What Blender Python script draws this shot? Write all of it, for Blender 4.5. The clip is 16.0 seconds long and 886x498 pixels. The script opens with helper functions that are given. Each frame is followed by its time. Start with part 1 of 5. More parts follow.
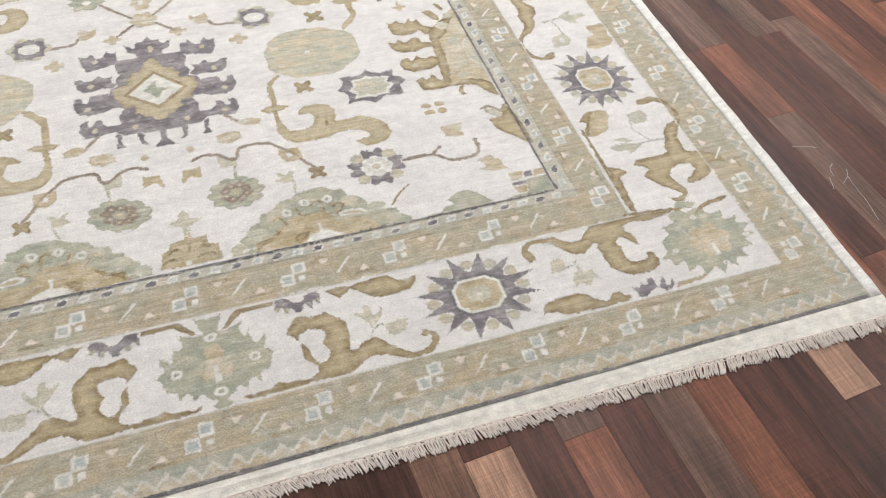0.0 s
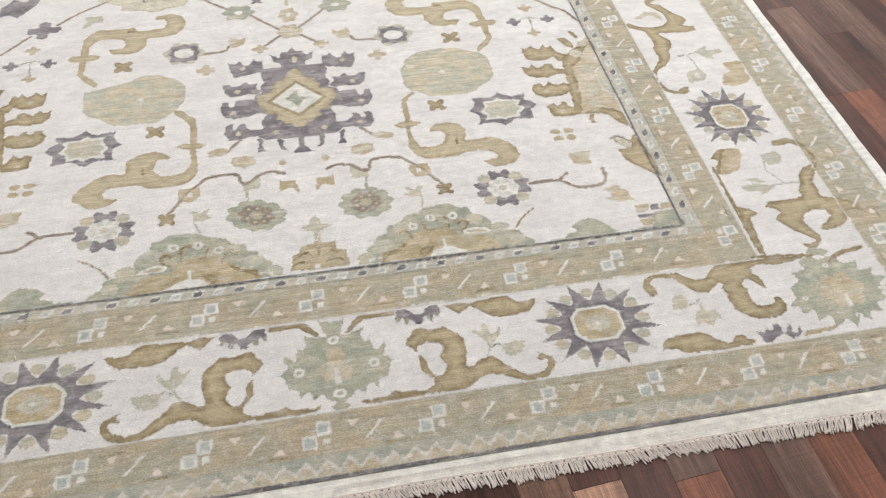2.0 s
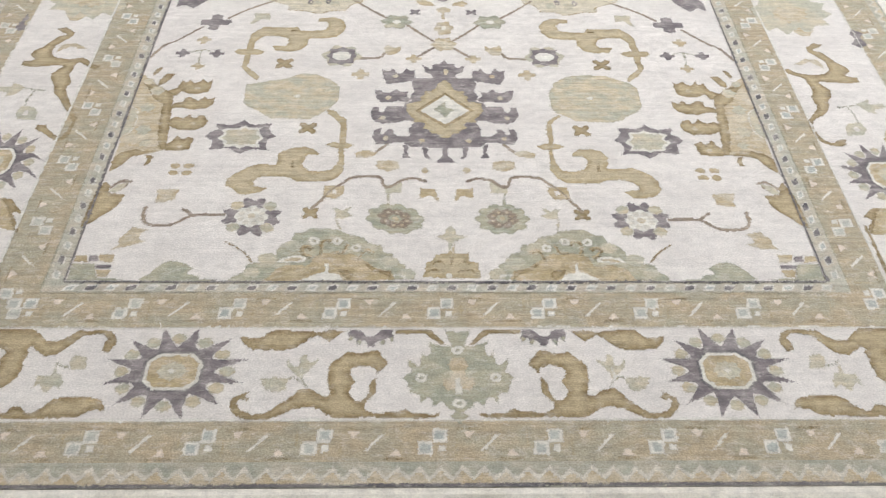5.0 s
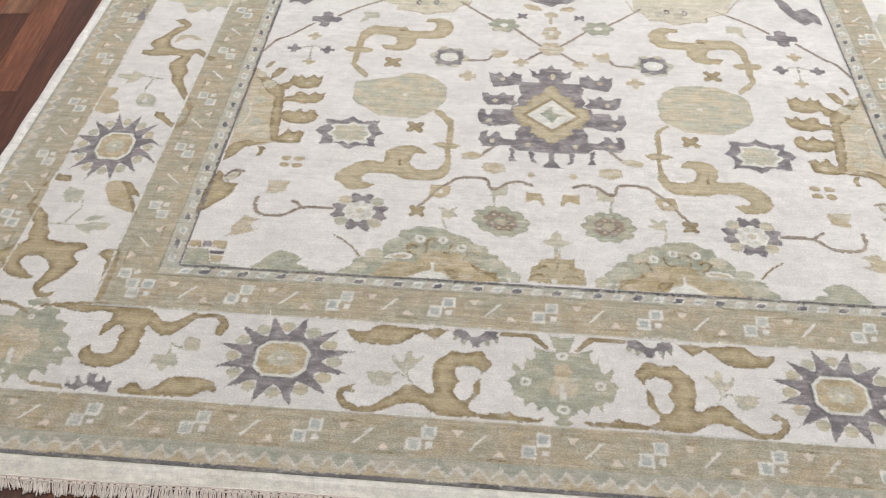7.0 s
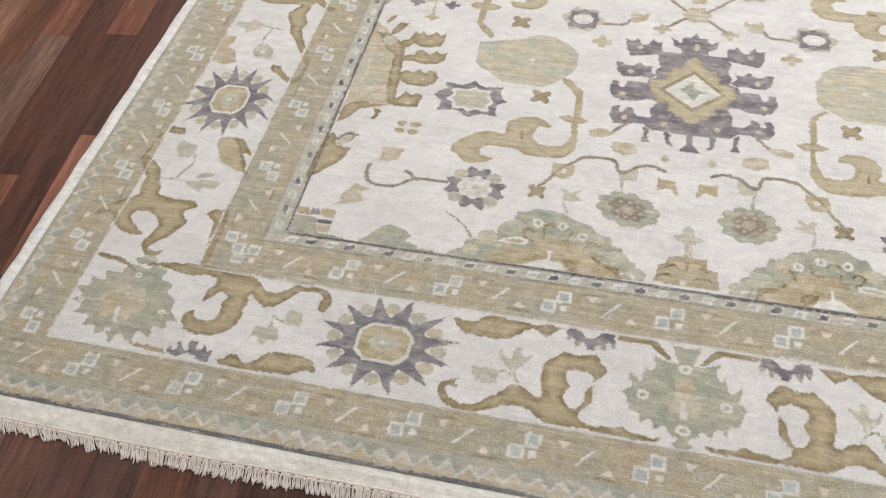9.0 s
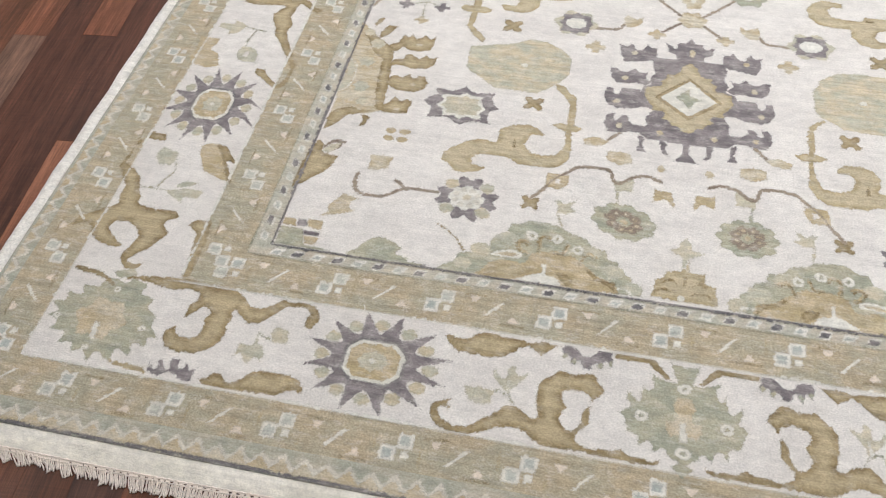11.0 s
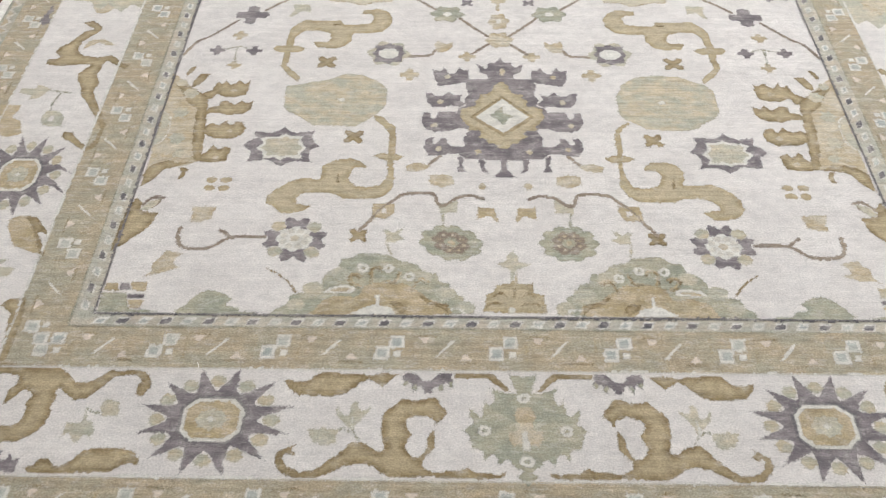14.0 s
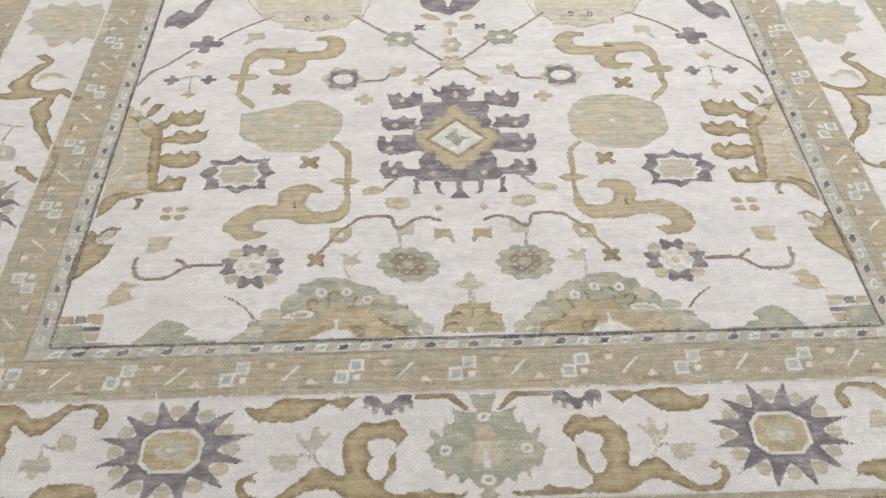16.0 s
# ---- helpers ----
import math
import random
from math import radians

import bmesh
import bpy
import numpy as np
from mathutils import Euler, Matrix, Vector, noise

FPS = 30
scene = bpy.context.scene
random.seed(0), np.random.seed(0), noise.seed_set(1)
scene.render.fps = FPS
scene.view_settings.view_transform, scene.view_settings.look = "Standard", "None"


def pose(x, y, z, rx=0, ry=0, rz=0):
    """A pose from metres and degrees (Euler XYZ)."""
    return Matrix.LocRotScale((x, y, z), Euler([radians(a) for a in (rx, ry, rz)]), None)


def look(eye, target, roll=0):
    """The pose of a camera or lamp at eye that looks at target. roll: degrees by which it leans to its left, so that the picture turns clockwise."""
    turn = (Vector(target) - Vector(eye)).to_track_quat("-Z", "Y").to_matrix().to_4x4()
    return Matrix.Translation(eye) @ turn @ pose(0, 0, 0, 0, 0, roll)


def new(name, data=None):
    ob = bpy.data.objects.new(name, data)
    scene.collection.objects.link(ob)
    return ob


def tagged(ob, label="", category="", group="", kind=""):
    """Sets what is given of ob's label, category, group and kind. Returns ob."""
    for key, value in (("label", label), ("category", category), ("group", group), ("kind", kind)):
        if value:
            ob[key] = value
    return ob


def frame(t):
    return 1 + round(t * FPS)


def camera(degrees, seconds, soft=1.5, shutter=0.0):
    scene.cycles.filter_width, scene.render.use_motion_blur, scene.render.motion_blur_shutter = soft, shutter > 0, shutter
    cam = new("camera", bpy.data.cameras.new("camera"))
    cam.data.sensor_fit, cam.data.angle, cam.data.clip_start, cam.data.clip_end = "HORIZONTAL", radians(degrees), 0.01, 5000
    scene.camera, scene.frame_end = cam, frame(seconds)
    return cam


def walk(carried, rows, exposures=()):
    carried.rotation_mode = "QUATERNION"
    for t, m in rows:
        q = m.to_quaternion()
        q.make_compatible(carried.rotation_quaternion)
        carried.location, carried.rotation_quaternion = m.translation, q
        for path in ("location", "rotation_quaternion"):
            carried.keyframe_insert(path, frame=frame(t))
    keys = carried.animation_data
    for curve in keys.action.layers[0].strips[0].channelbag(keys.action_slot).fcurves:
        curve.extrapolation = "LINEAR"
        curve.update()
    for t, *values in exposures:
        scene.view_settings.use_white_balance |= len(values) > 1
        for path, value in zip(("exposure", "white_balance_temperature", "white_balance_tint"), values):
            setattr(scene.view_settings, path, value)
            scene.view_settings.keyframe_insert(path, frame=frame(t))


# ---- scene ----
cam = camera(56.8, 16.0, soft=1.1)
PATH = [
    (0, (0.086, -0.888, 1.346), (0.58, 0.282, -0.199), 5.2),
    (0.5, (0.075, -0.887, 1.35), (0.532, 0.301, -0.193), 4.5),
    (1, (0.058, -0.889, 1.354), (0.448, 0.329, -0.184), 3.4),
    (1.5, (0.038, -0.888, 1.361), (0.368, 0.355, -0.17), 2.7),
    (2, (0.024, -0.885, 1.357), (0.306, 0.382, -0.164), 2.3),
    (2.5, (0.01, -0.882, 1.357), (0.251, 0.399, -0.16), 2.3),
    (3, (-0.001, -0.883, 1.358), (0.197, 0.409, -0.156), 2.2),
    (3.5, (-0.013, -0.885, 1.359), (0.139, 0.417, -0.152), 2.0),
    (4, (-0.028, -0.886, 1.36), (0.093, 0.426, -0.145), 1.8),
    (6.5, (-0.102, -0.895, 1.364), (-0.187, 0.435, -0.128), 0.4),
    (7, (-0.143, -0.897, 1.362), (-0.253, 0.431, -0.129), -0.2),
    (7.5, (-0.176, -0.899, 1.358), (-0.313, 0.411, -0.146), -1.3),
    (8, (-0.191, -0.867, 1.355), (-0.372, 0.402, -0.18), -1.8),
    (8.5, (-0.194, -0.799, 1.347), (-0.478, 0.41, -0.221), -3.5),
    (8.7, (-0.185, -0.778, 1.341), (-0.529, 0.407, -0.233), -4.8),
    (10.8, (-0.226, -0.697, 1.32), (-0.547, 0.466, -0.275), -3.6),
    (11, (-0.22, -0.696, 1.317), (-0.52, 0.478, -0.273), -3.1),
    (11.5, (-0.206, -0.691, 1.321), (-0.434, 0.499, -0.27), -1.7),
    (12, (-0.188, -0.689, 1.319), (-0.381, 0.524, -0.259), -1.7),
    (12.5, (-0.171, -0.688, 1.324), (-0.323, 0.547, -0.243), -1.9),
    (13, (-0.149, -0.686, 1.324), (-0.249, 0.56, -0.237), -1.4),
    (13.5, (-0.135, -0.681, 1.323), (-0.192, 0.571, -0.236), -0.8),
    (14, (-0.115, -0.677, 1.325), (-0.138, 0.58, -0.229), -0.3),
    (14.5, (-0.104, -0.678, 1.327), (-0.08, 0.585, -0.224), 0.6),
    (15, (-0.092, -0.679, 1.326), (-0.046, 0.584, -0.223), 0.7),
    (15.5, (-0.088, -0.682, 1.33), (-0.039, 0.594, -0.209), 0.4),
    (16, (-0.086, -0.686, 1.336), (-0.038, 0.611, -0.186), 0.2),
]
walk(cam, [(t, look(eye, target, roll)) for t, eye, target, roll in PATH],
     exposures=((0, 0.08), (3.5, 0.0), (8, 0.0), (11, 0.06), (12.5, -0.03), (16, -0.10)))

# ---- world, lamps, exposure ----
world = bpy.data.worlds.new("room_world")
scene.world = world
world.use_nodes = True
world.node_tree.nodes["Background"].inputs[0].default_value = (0.8, 0.85, 0.9, 1)
world.node_tree.nodes["Background"].inputs[1].default_value = 0.05
scene.view_settings.exposure = 0.0
LAMP_WATTS = 12.2
LAMP_PLACES = [(x, y) for x in (-2.95, -0.65, 1.65, 3.8) for y in (0.4, 2.3, 4.2)]
CEILING = 2.8
for x, y in LAMP_PLACES:
    data = bpy.data.lights.new("panel_light", "AREA")
    data.shape, data.size, data.size_y = "RECTANGLE", 0.56, 1.16
    data.energy, data.color = LAMP_WATTS * (1 + 0.13 * x), (0.935, 1.0, 1.10)
    new("panel_light", data).matrix_world = pose(x, y, CEILING - 0.03)


# ---- materials ----
def nodes_of(name, rough):
    mat = bpy.data.materials.new(name)
    mat.use_nodes = True
    tree = mat.node_tree
    bsdf = tree.nodes["Principled BSDF"]
    bsdf.inputs["Roughness"].default_value = rough
    return mat, tree, bsdf


def link(tree, a, b):
    tree.links.new(a, b)


def noise_node(tree, vector, scale, detail=2.0, rough=0.6):
    n = tree.nodes.new("ShaderNodeTexNoise")
    n.inputs["Scale"].default_value, n.inputs["Detail"].default_value, n.inputs["Roughness"].default_value = scale, detail, rough
    link(tree, vector, n.inputs["Vector"])
    return n.outputs["Fac"]


def ramp(tree, fac, lo, hi, out_lo, out_hi):
    n = tree.nodes.new("ShaderNodeMapRange")
    for i, v in enumerate((lo, hi, out_lo, out_hi), 1):
        n.inputs[i].default_value = v
    link(tree, fac, n.inputs[0])
    return n.outputs[0]


def maths(tree, op, a, b):
    n = tree.nodes.new("ShaderNodeMath")
    n.operation = op
    for i, v in enumerate((a, b)):
        if isinstance(v, (int, float)):
            n.inputs[i].default_value = v
        else:
            link(tree, v, n.inputs[i])
    return n.outputs[0]


def mix(tree, fac, a, b, blend="MIX"):
    n = tree.nodes.new("ShaderNodeMix")
    n.data_type, n.blend_type = "RGBA", blend
    for i, v in ((0, fac), (6, a), (7, b)):
        if isinstance(v, (int, float)):
            n.inputs[i].default_value = v
        elif isinstance(v, tuple):
            n.inputs[i].default_value = (*v, 1)
        else:
            link(tree, v, n.inputs[i])
    return n.outputs[2]


def scaled(tree, vector, x, y, z):
    n = tree.nodes.new("ShaderNodeMapping")
    n.inputs["Scale"].default_value = (x, y, z)
    link(tree, vector, n.inputs["Vector"])
    return n.outputs[0]


def bump(tree, bsdf, height, strength, distance):
    n = tree.nodes.new("ShaderNodeBump")
    n.inputs["Strength"].default_value, n.inputs["Distance"].default_value = strength, distance
    link(tree, height, n.inputs["Height"])
    link(tree, n.outputs[0], bsdf.inputs["Normal"])


def wool(name, colour, second=None, blotch=0.5, streak=0.16, fleck=0.30, patchy=5.0, rim=0.0, frayed=True, worn_out=0.5, hold=0.44, core=None, mottle=0.18):
    """Hand-knotted pile: dye that drifts from row to row, knots of uneven tone, a fuzzy nap."""
    mat, tree, bsdf = nodes_of(name, 0.72)
    place = tree.nodes.new("ShaderNodeTexCoord").outputs["Object"]
    second = second or tuple(c * 0.8 for c in colour)
    drift = noise_node(tree, scaled(tree, place, 1, 1.6, 1), patchy, 3.0)
    rows = noise_node(tree, scaled(tree, place, 5, 120, 1), 1.0, 3.0, 0.7)
    knots = noise_node(tree, scaled(tree, place, 260, 330, 260), 1.0, 2.0, 0.7)
    worn = noise_node(tree, scaled(tree, place, 40, 55, 40), 1.0, 3.0, 0.65)
    base = mix(tree, maths(tree, "MULTIPLY", ramp(tree, drift, 0.40, 0.61, 0, 1), blotch), colour, second)
    bare = noise_node(tree, scaled(tree, place, 34, 60, 34), 1.0, 4.0, 0.7)
    base = mix(tree, ramp(tree, bare, 0.50, 0.74, 0.0, worn_out), base, (0.66, 0.62, 0.56))
    tone = maths(tree, "MULTIPLY", ramp(tree, rows, 0.25, 0.75, 1 - streak, 1 + streak), ramp(tree, knots, 0.2, 0.8, 1 - fleck, 1 + fleck))
    tone = maths(tree, "MULTIPLY", tone, ramp(tree, worn, 0.25, 0.75, 1 - mottle, 1 + mottle * 0.9))
    value = tree.nodes.new("ShaderNodeCombineColor")
    for i in range(3):
        link(tree, tone, value.inputs[i])
    if frayed:
        depth = tree.nodes.new("ShaderNodeAttribute")
        depth.attribute_name = "depth"
        rows_in = depth.outputs["Fac"]
        if core:
            inward = maths(tree, "ADD", rows_in, maths(tree, "MULTIPLY", worn, 3.0))
            base = mix(tree, ramp(tree, inward, 3.4, 7.4, 0.0, 0.95), base, core)
    link(tree, mix(tree, 1.0, base, value.outputs[0], "MULTIPLY"), bsdf.inputs["Base Color"])
    if frayed:
        if rim:
            value.inputs[0].default_value = 1
            tone_rim = maths(tree, "MULTIPLY", tone, ramp(tree, maths(tree, "ADD", rows_in, knots), 0.6, 3.2, 1 - rim, 1.0 + rim * 0.35))
            for i in range(3):
                link(tree, tone_rim, value.inputs[i])
        nap = noise_node(tree, scaled(tree, place, 1000, 1000, 1000), 1.0, 1.0, 0.5)
        loose = maths(tree, "ADD", maths(tree, "MULTIPLY", nap, 1.2), maths(tree, "MULTIPLY", knots, 0.4))
        cover = maths(tree, "SUBTRACT", maths(tree, "ADD", maths(tree, "MULTIPLY", rows_in, 0.34), hold), loose)
        link(tree, ramp(tree, cover, -0.02, 0.02, 0.0, 1.0), bsdf.inputs["Alpha"])
    bsdf.inputs["Sheen Weight"].default_value = 0.24
    bsdf.inputs["Sheen Roughness"].default_value = 0.4
    bsdf.inputs["Specular IOR Level"].default_value = 0.3
    bump(tree, bsdf, maths(tree, "ADD", knots, maths(tree, "MULTIPLY", worn, 1.5)), 0.55, 0.002)
    return mat


# ground colours of the woven bands
IVORY_GROUND = wool("ivory_ground", (0.735, 0.70, 0.655), (0.665, 0.63, 0.59), 0.9, 0.06, 0.22, 7.0, frayed=False, worn_out=0.3, mottle=0.10)
DICE_GROUND = wool("dice_ground", (0.46, 0.45, 0.37), (0.53, 0.47, 0.37), 1.0, patchy=12.0, frayed=False)
GUARD = wool("guard_ground", (0.45, 0.37, 0.25), (0.40, 0.365, 0.268), 1.0, 0.2, 0.42, 9.0, frayed=False, worn_out=0.5)
TEETH = wool("sage_teeth_ground", (0.37, 0.37, 0.30), (0.46, 0.42, 0.33), 1.0, patchy=9.0, frayed=False, worn_out=0.4)
KILIM = wool("cream_flatweave", (0.84, 0.80, 0.71), (0.75, 0.71, 0.61), 0.8, 0.10, 0.12, 9.0, frayed=False)
CORD = wool("cream_cord", (0.82, 0.79, 0.73), (0.72, 0.69, 0.62), 0.7, 0.08, 0.25, 20.0, frayed=False)
COTTON = wool("cotton_fringe", (0.88, 0.79, 0.71), (0.80, 0.69, 0.60), 0.9, 0.05, 0.2, 30.0, frayed=False)
# dyed pile of the motifs
IVORY = wool("ivory_wool", (0.735, 0.695, 0.645), (0.64, 0.60, 0.555), 0.6, 0.08, 0.16)
CHALK = wool("chalk_wool", (0.71, 0.69, 0.63), (0.63, 0.61, 0.54), 0.7, 0.08, 0.18)
GOLD = wool("gold_wool", (0.39, 0.31, 0.178), (0.46, 0.385, 0.245), 1.0, 0.2, 0.3, 14.0, core=(0.49, 0.415, 0.28))
OCHRE = wool("ochre_wool", (0.25, 0.185, 0.09), (0.34, 0.265, 0.15), 1.0, 0.2, 0.32, 13.0, core=(0.45, 0.365, 0.225))
CREAM = wool("cream_wool", (0.63, 0.57, 0.45), (0.55, 0.50, 0.38), 0.8, patchy=9.0)
TAN = wool("tan_wool", (0.48, 0.39, 0.25), (0.57, 0.51, 0.39), 1.0, patchy=14.0)
SAGE = wool("sage_wool", (0.34, 0.345, 0.265), (0.44, 0.41, 0.30), 1.0, 0.18, 0.3, 13.0, rim=0.06)
PALE_SAGE = wool("pale_sage_wool", (0.46, 0.45, 0.355), (0.56, 0.50, 0.37), 1.0, patchy=11.0)
PLUM = wool("plum_grey_wool", (0.175, 0.152, 0.158), (0.31, 0.275, 0.27), 0.85, 0.2, 0.3, 15.0)
BUFF = wool("buff_wool", (0.42, 0.335, 0.195), (0.52, 0.43, 0.29), 1.0, patchy=14.0)
MIST = wool("mist_blue_wool", (0.42, 0.45, 0.42), (0.54, 0.54, 0.47), 0.9)
SLATE = wool("slate_wool", (0.14, 0.13, 0.135), (0.24, 0.22, 0.21), 0.9, hold=0.66)
UMBER = wool("umber_wool", (0.27, 0.215, 0.165), (0.37, 0.30, 0.22), 0.9, hold=0.68)
STRAW = wool("straw_wool", (0.54, 0.465, 0.325), (0.44, 0.43, 0.335), 1.0, 0.18, 0.26, 17.0, rim=0.06)
TOOTH_PALE = wool("blush_wool", (0.70, 0.62, 0.53), (0.64, 0.56, 0.47), 0.7, 0.08, 0.18)
TOOTH = wool("tooth_wool", (0.63, 0.595, 0.52), (0.56, 0.53, 0.45), 0.8, worn_out=0.3, hold=0.62)


def timber(name, only=None):
    """Wood-print laminate strips: each of its own tone, long grain, saw marks, a low satin gloss."""
    mat, tree, bsdf = nodes_of(name, 0.36)
    bsdf.inputs["Specular IOR Level"].default_value = 0.2
    place = tree.nodes.new("ShaderNodeTexCoord").outputs["Object"]
    info = tree.nodes.new("ShaderNodeObjectInfo").outputs["Random"]
    island = tree.nodes.new("ShaderNodeNewGeometry").outputs["Random Per Island"]
    pick = maths(tree, "FRACT", maths(tree, "ADD", info, maths(tree, "MULTIPLY", island, 7.31)), 0)
    shift = tree.nodes.new("ShaderNodeCombineXYZ")
    link(tree, maths(tree, "MULTIPLY", pick, 37.0), shift.inputs[0])
    link(tree, maths(tree, "MULTIPLY", pick, 91.0), shift.inputs[1])
    added = tree.nodes.new("ShaderNodeVectorMath")
    link(tree, place, added.inputs[0])
    link(tree, shift.outputs[0], added.inputs[1])
    here = added.outputs[0]
    tones = tree.nodes.new("ShaderNodeValToRGB")
    tones.color_ramp.interpolation = "CONSTANT"
    wood = [(0.0, (0.068, 0.028, 0.018)), (0.16, (0.135, 0.052, 0.028)), (0.31, (0.090, 0.040, 0.026)), (0.45, (0.180, 0.070, 0.038)),
            (0.57, (0.075, 0.033, 0.022)), (0.70, (0.155, 0.082, 0.052)), (0.83, (0.110, 0.042, 0.023)), (0.94, (0.20, 0.098, 0.058))]
    if only:
        wood = [(0.0, only), (0.9, only)]
    while len(tones.color_ramp.elements) < len(wood):
        tones.color_ramp.elements.new(0.5)
    for e, (p, c) in zip(tones.color_ramp.elements, wood):
        e.position, e.color = p, (*c, 1)
    link(tree, pick, tones.inputs[0])
    pores = noise_node(tree, scaled(tree, here, 420, 16, 1), 1.0, 4.0, 0.75)
    grain = noise_node(tree, scaled(tree, here, 85, 4.5, 1), 1.0, 8.0, 0.80)
    waves = noise_node(tree, scaled(tree, here, 14, 1.6, 1), 1.0, 3.0, 0.6)
    saw = noise_node(tree, scaled(tree, here, 6, 260, 1), 1.0, 2.0, 0.6)
    tone = maths(tree, "MULTIPLY", ramp(tree, grain, 0.30, 0.70, 0.45, 1.55), ramp(tree, waves, 0.3, 0.7, 0.6, 1.48))
    tone = maths(tree, "MULTIPLY", tone, ramp(tree, saw, 0.3, 0.7, 0.87, 1.13))
    tone = maths(tree, "MULTIPLY", tone, ramp(tree, pores, 0.36, 0.64, 0.72, 1.26))
    value = tree.nodes.new("ShaderNodeCombineColor")
    for i in range(3):
        link(tree, tone, value.inputs[i])
    link(tree, mix(tree, 1.0, tones.outputs[0], value.outputs[0], "MULTIPLY"), bsdf.inputs["Base Color"])
    dust = noise_node(tree, scaled(tree, place, 3, 3, 3), 1.0, 4.0)
    link(tree, ramp(tree, dust, 0.3, 0.7, 0.30, 0.46), bsdf.inputs["Roughness"])
    bump(tree, bsdf, maths(tree, "ADD", grain, maths(tree, "MULTIPLY", saw, 0.4)), 0.18, 0.001)
    return mat


def plaster(name, colour, rough=0.85):
    mat, tree, bsdf = nodes_of(name, rough)
    place = tree.nodes.new("ShaderNodeTexCoord").outputs["Object"]
    big, fine = noise_node(tree, place, 1.3, 3.0), noise_node(tree, place, 90.0, 3.0)
    link(tree, mix(tree, ramp(tree, big, 0.3, 0.7, 0, 1), colour, tuple(c * 0.92 for c in colour)), bsdf.inputs["Base Color"])
    bump(tree, bsdf, fine, 0.15, 0.002)
    return mat


def glowing(name, strength):
    mat, tree, bsdf = nodes_of(name, 0.5)
    bsdf.inputs["Base Color"].default_value = (0.9, 0.9, 0.9, 1)
    bsdf.inputs["Emission Color"].default_value = (1, 0.97, 0.93, 1)
    bsdf.inputs["Emission Strength"].default_value = strength
    return mat


WOOD = timber("strip_laminate")
WOOD_PALE = timber("pale_strip_laminate", (0.33, 0.185, 0.12))
WOOD_RED = timber("red_strip_laminate", (0.27, 0.11, 0.062))
WOOD_DARK = timber("dark_strip_laminate", (0.082, 0.031, 0.019))
WOOD_GREY = timber("grey_strip_laminate", (0.140, 0.076, 0.052))
WOOD_RUST = timber("rust_strip_laminate", (0.185, 0.070, 0.038))
GAP = plaster("joint_dark", (0.012, 0.008, 0.006))
WALL_PAINT = plaster("wall_paint", (0.62, 0.60, 0.57))
CEILING_PAINT = plaster("ceiling_paint", (0.8, 0.8, 0.79))
LAMP_FRAME = plaster("white_metal", (0.8, 0.8, 0.8), 0.4)
DIFFUSER = glowing("lamp_diffuser", 4.0)


# ---- building helpers ----
def finish(bm, name, material, parent=None, label="", smooth=False):
    mesh = bpy.data.meshes.new(name)
    bm.normal_update()
    bm.to_mesh(mesh)
    bm.free()
    mesh.materials.append(material)
    if smooth:
        mesh.polygons.foreach_set("use_smooth", [True] * len(mesh.polygons))
    ob = new(name, mesh)
    if parent is not None:
        ob.parent = parent
    return tagged(ob, label)


def part(name, bm, material, parent, label=""):
    return finish(bm, name, material, parent, label)


def box(bm, x0, x1, y0, y1, z0, z1):
    v = [bm.verts.new((x, y, z)) for z in (z0, z1) for x, y in ((x0, y0), (x1, y0), (x1, y1), (x0, y1))]
    for f in ((3, 2, 1, 0), (4, 5, 6, 7), (0, 1, 5, 4), (1, 2, 6, 5), (2, 3, 7, 6), (3, 0, 4, 7)):
        bm.faces.new([v[i] for i in f])
    return v


# ---- setting: floor, walls, ceiling, ceiling lamps ----
RUG_TOP = 0.0
FLOOR = -0.010
X0, X1, Y0, Y1 = -4.2, 4.2, -3.0, 5.6
bm = bmesh.new()
box(bm, X0, X1, Y0, Y1, FLOOR - 0.12, FLOOR - 0.0015)
floor = tagged(finish(bm, "floor", GAP), "dark reddish-brown wood strip laminate floor", "floor", kind="structure")
for name, b in (("wall_west", (X0 - 0.12, X0, Y0 - 0.12, Y1 + 0.12)), ("wall_east", (X1, X1 + 0.12, Y0 - 0.12, Y1 + 0.12)),
                ("wall_south", (X0, X1, Y0 - 0.12, Y0)), ("wall_north", (X0, X1, Y1, Y1 + 0.12))):
    bm = bmesh.new()
    box(bm, *b, FLOOR - 0.12, CEILING)
    tagged(finish(bm, name, WALL_PAINT), "plain off-white painted showroom wall", "wall", kind="structure")
bm = bmesh.new()
box(bm, X0 - 0.12, X1 + 0.12, Y0 - 0.12, Y1 + 0.12, CEILING, CEILING + 0.1)
tagged(finish(bm, "ceiling", CEILING_PAINT), "plain white painted ceiling", "ceiling", kind="structure")


def ceiling_lamp(x, y):
    lamp = tagged(new("ceiling_light"), "white flat rectangular ceiling light panel, switched on", "light", "ceiling lights")
    lamp.location = (x, y, CEILING)
    bm = bmesh.new()
    for b in ((-0.30, -0.28, -0.6, 0.6), (0.28, 0.30, -0.6, 0.6), (-0.28, 0.28, -0.6, -0.58), (-0.28, 0.28, 0.58, 0.6)):
        box(bm, *b, -0.022, 0.0)
    part("frame", bm, LAMP_FRAME, lamp)
    bm = bmesh.new()
    box(bm, -0.28, 0.28, -0.58, 0.58, -0.014, 0.0)
    part("diffuser", bm, DIFFUSER, lamp, "glowing white diffuser")


for x, y in LAMP_PLACES:
    ceiling_lamp(x, y)

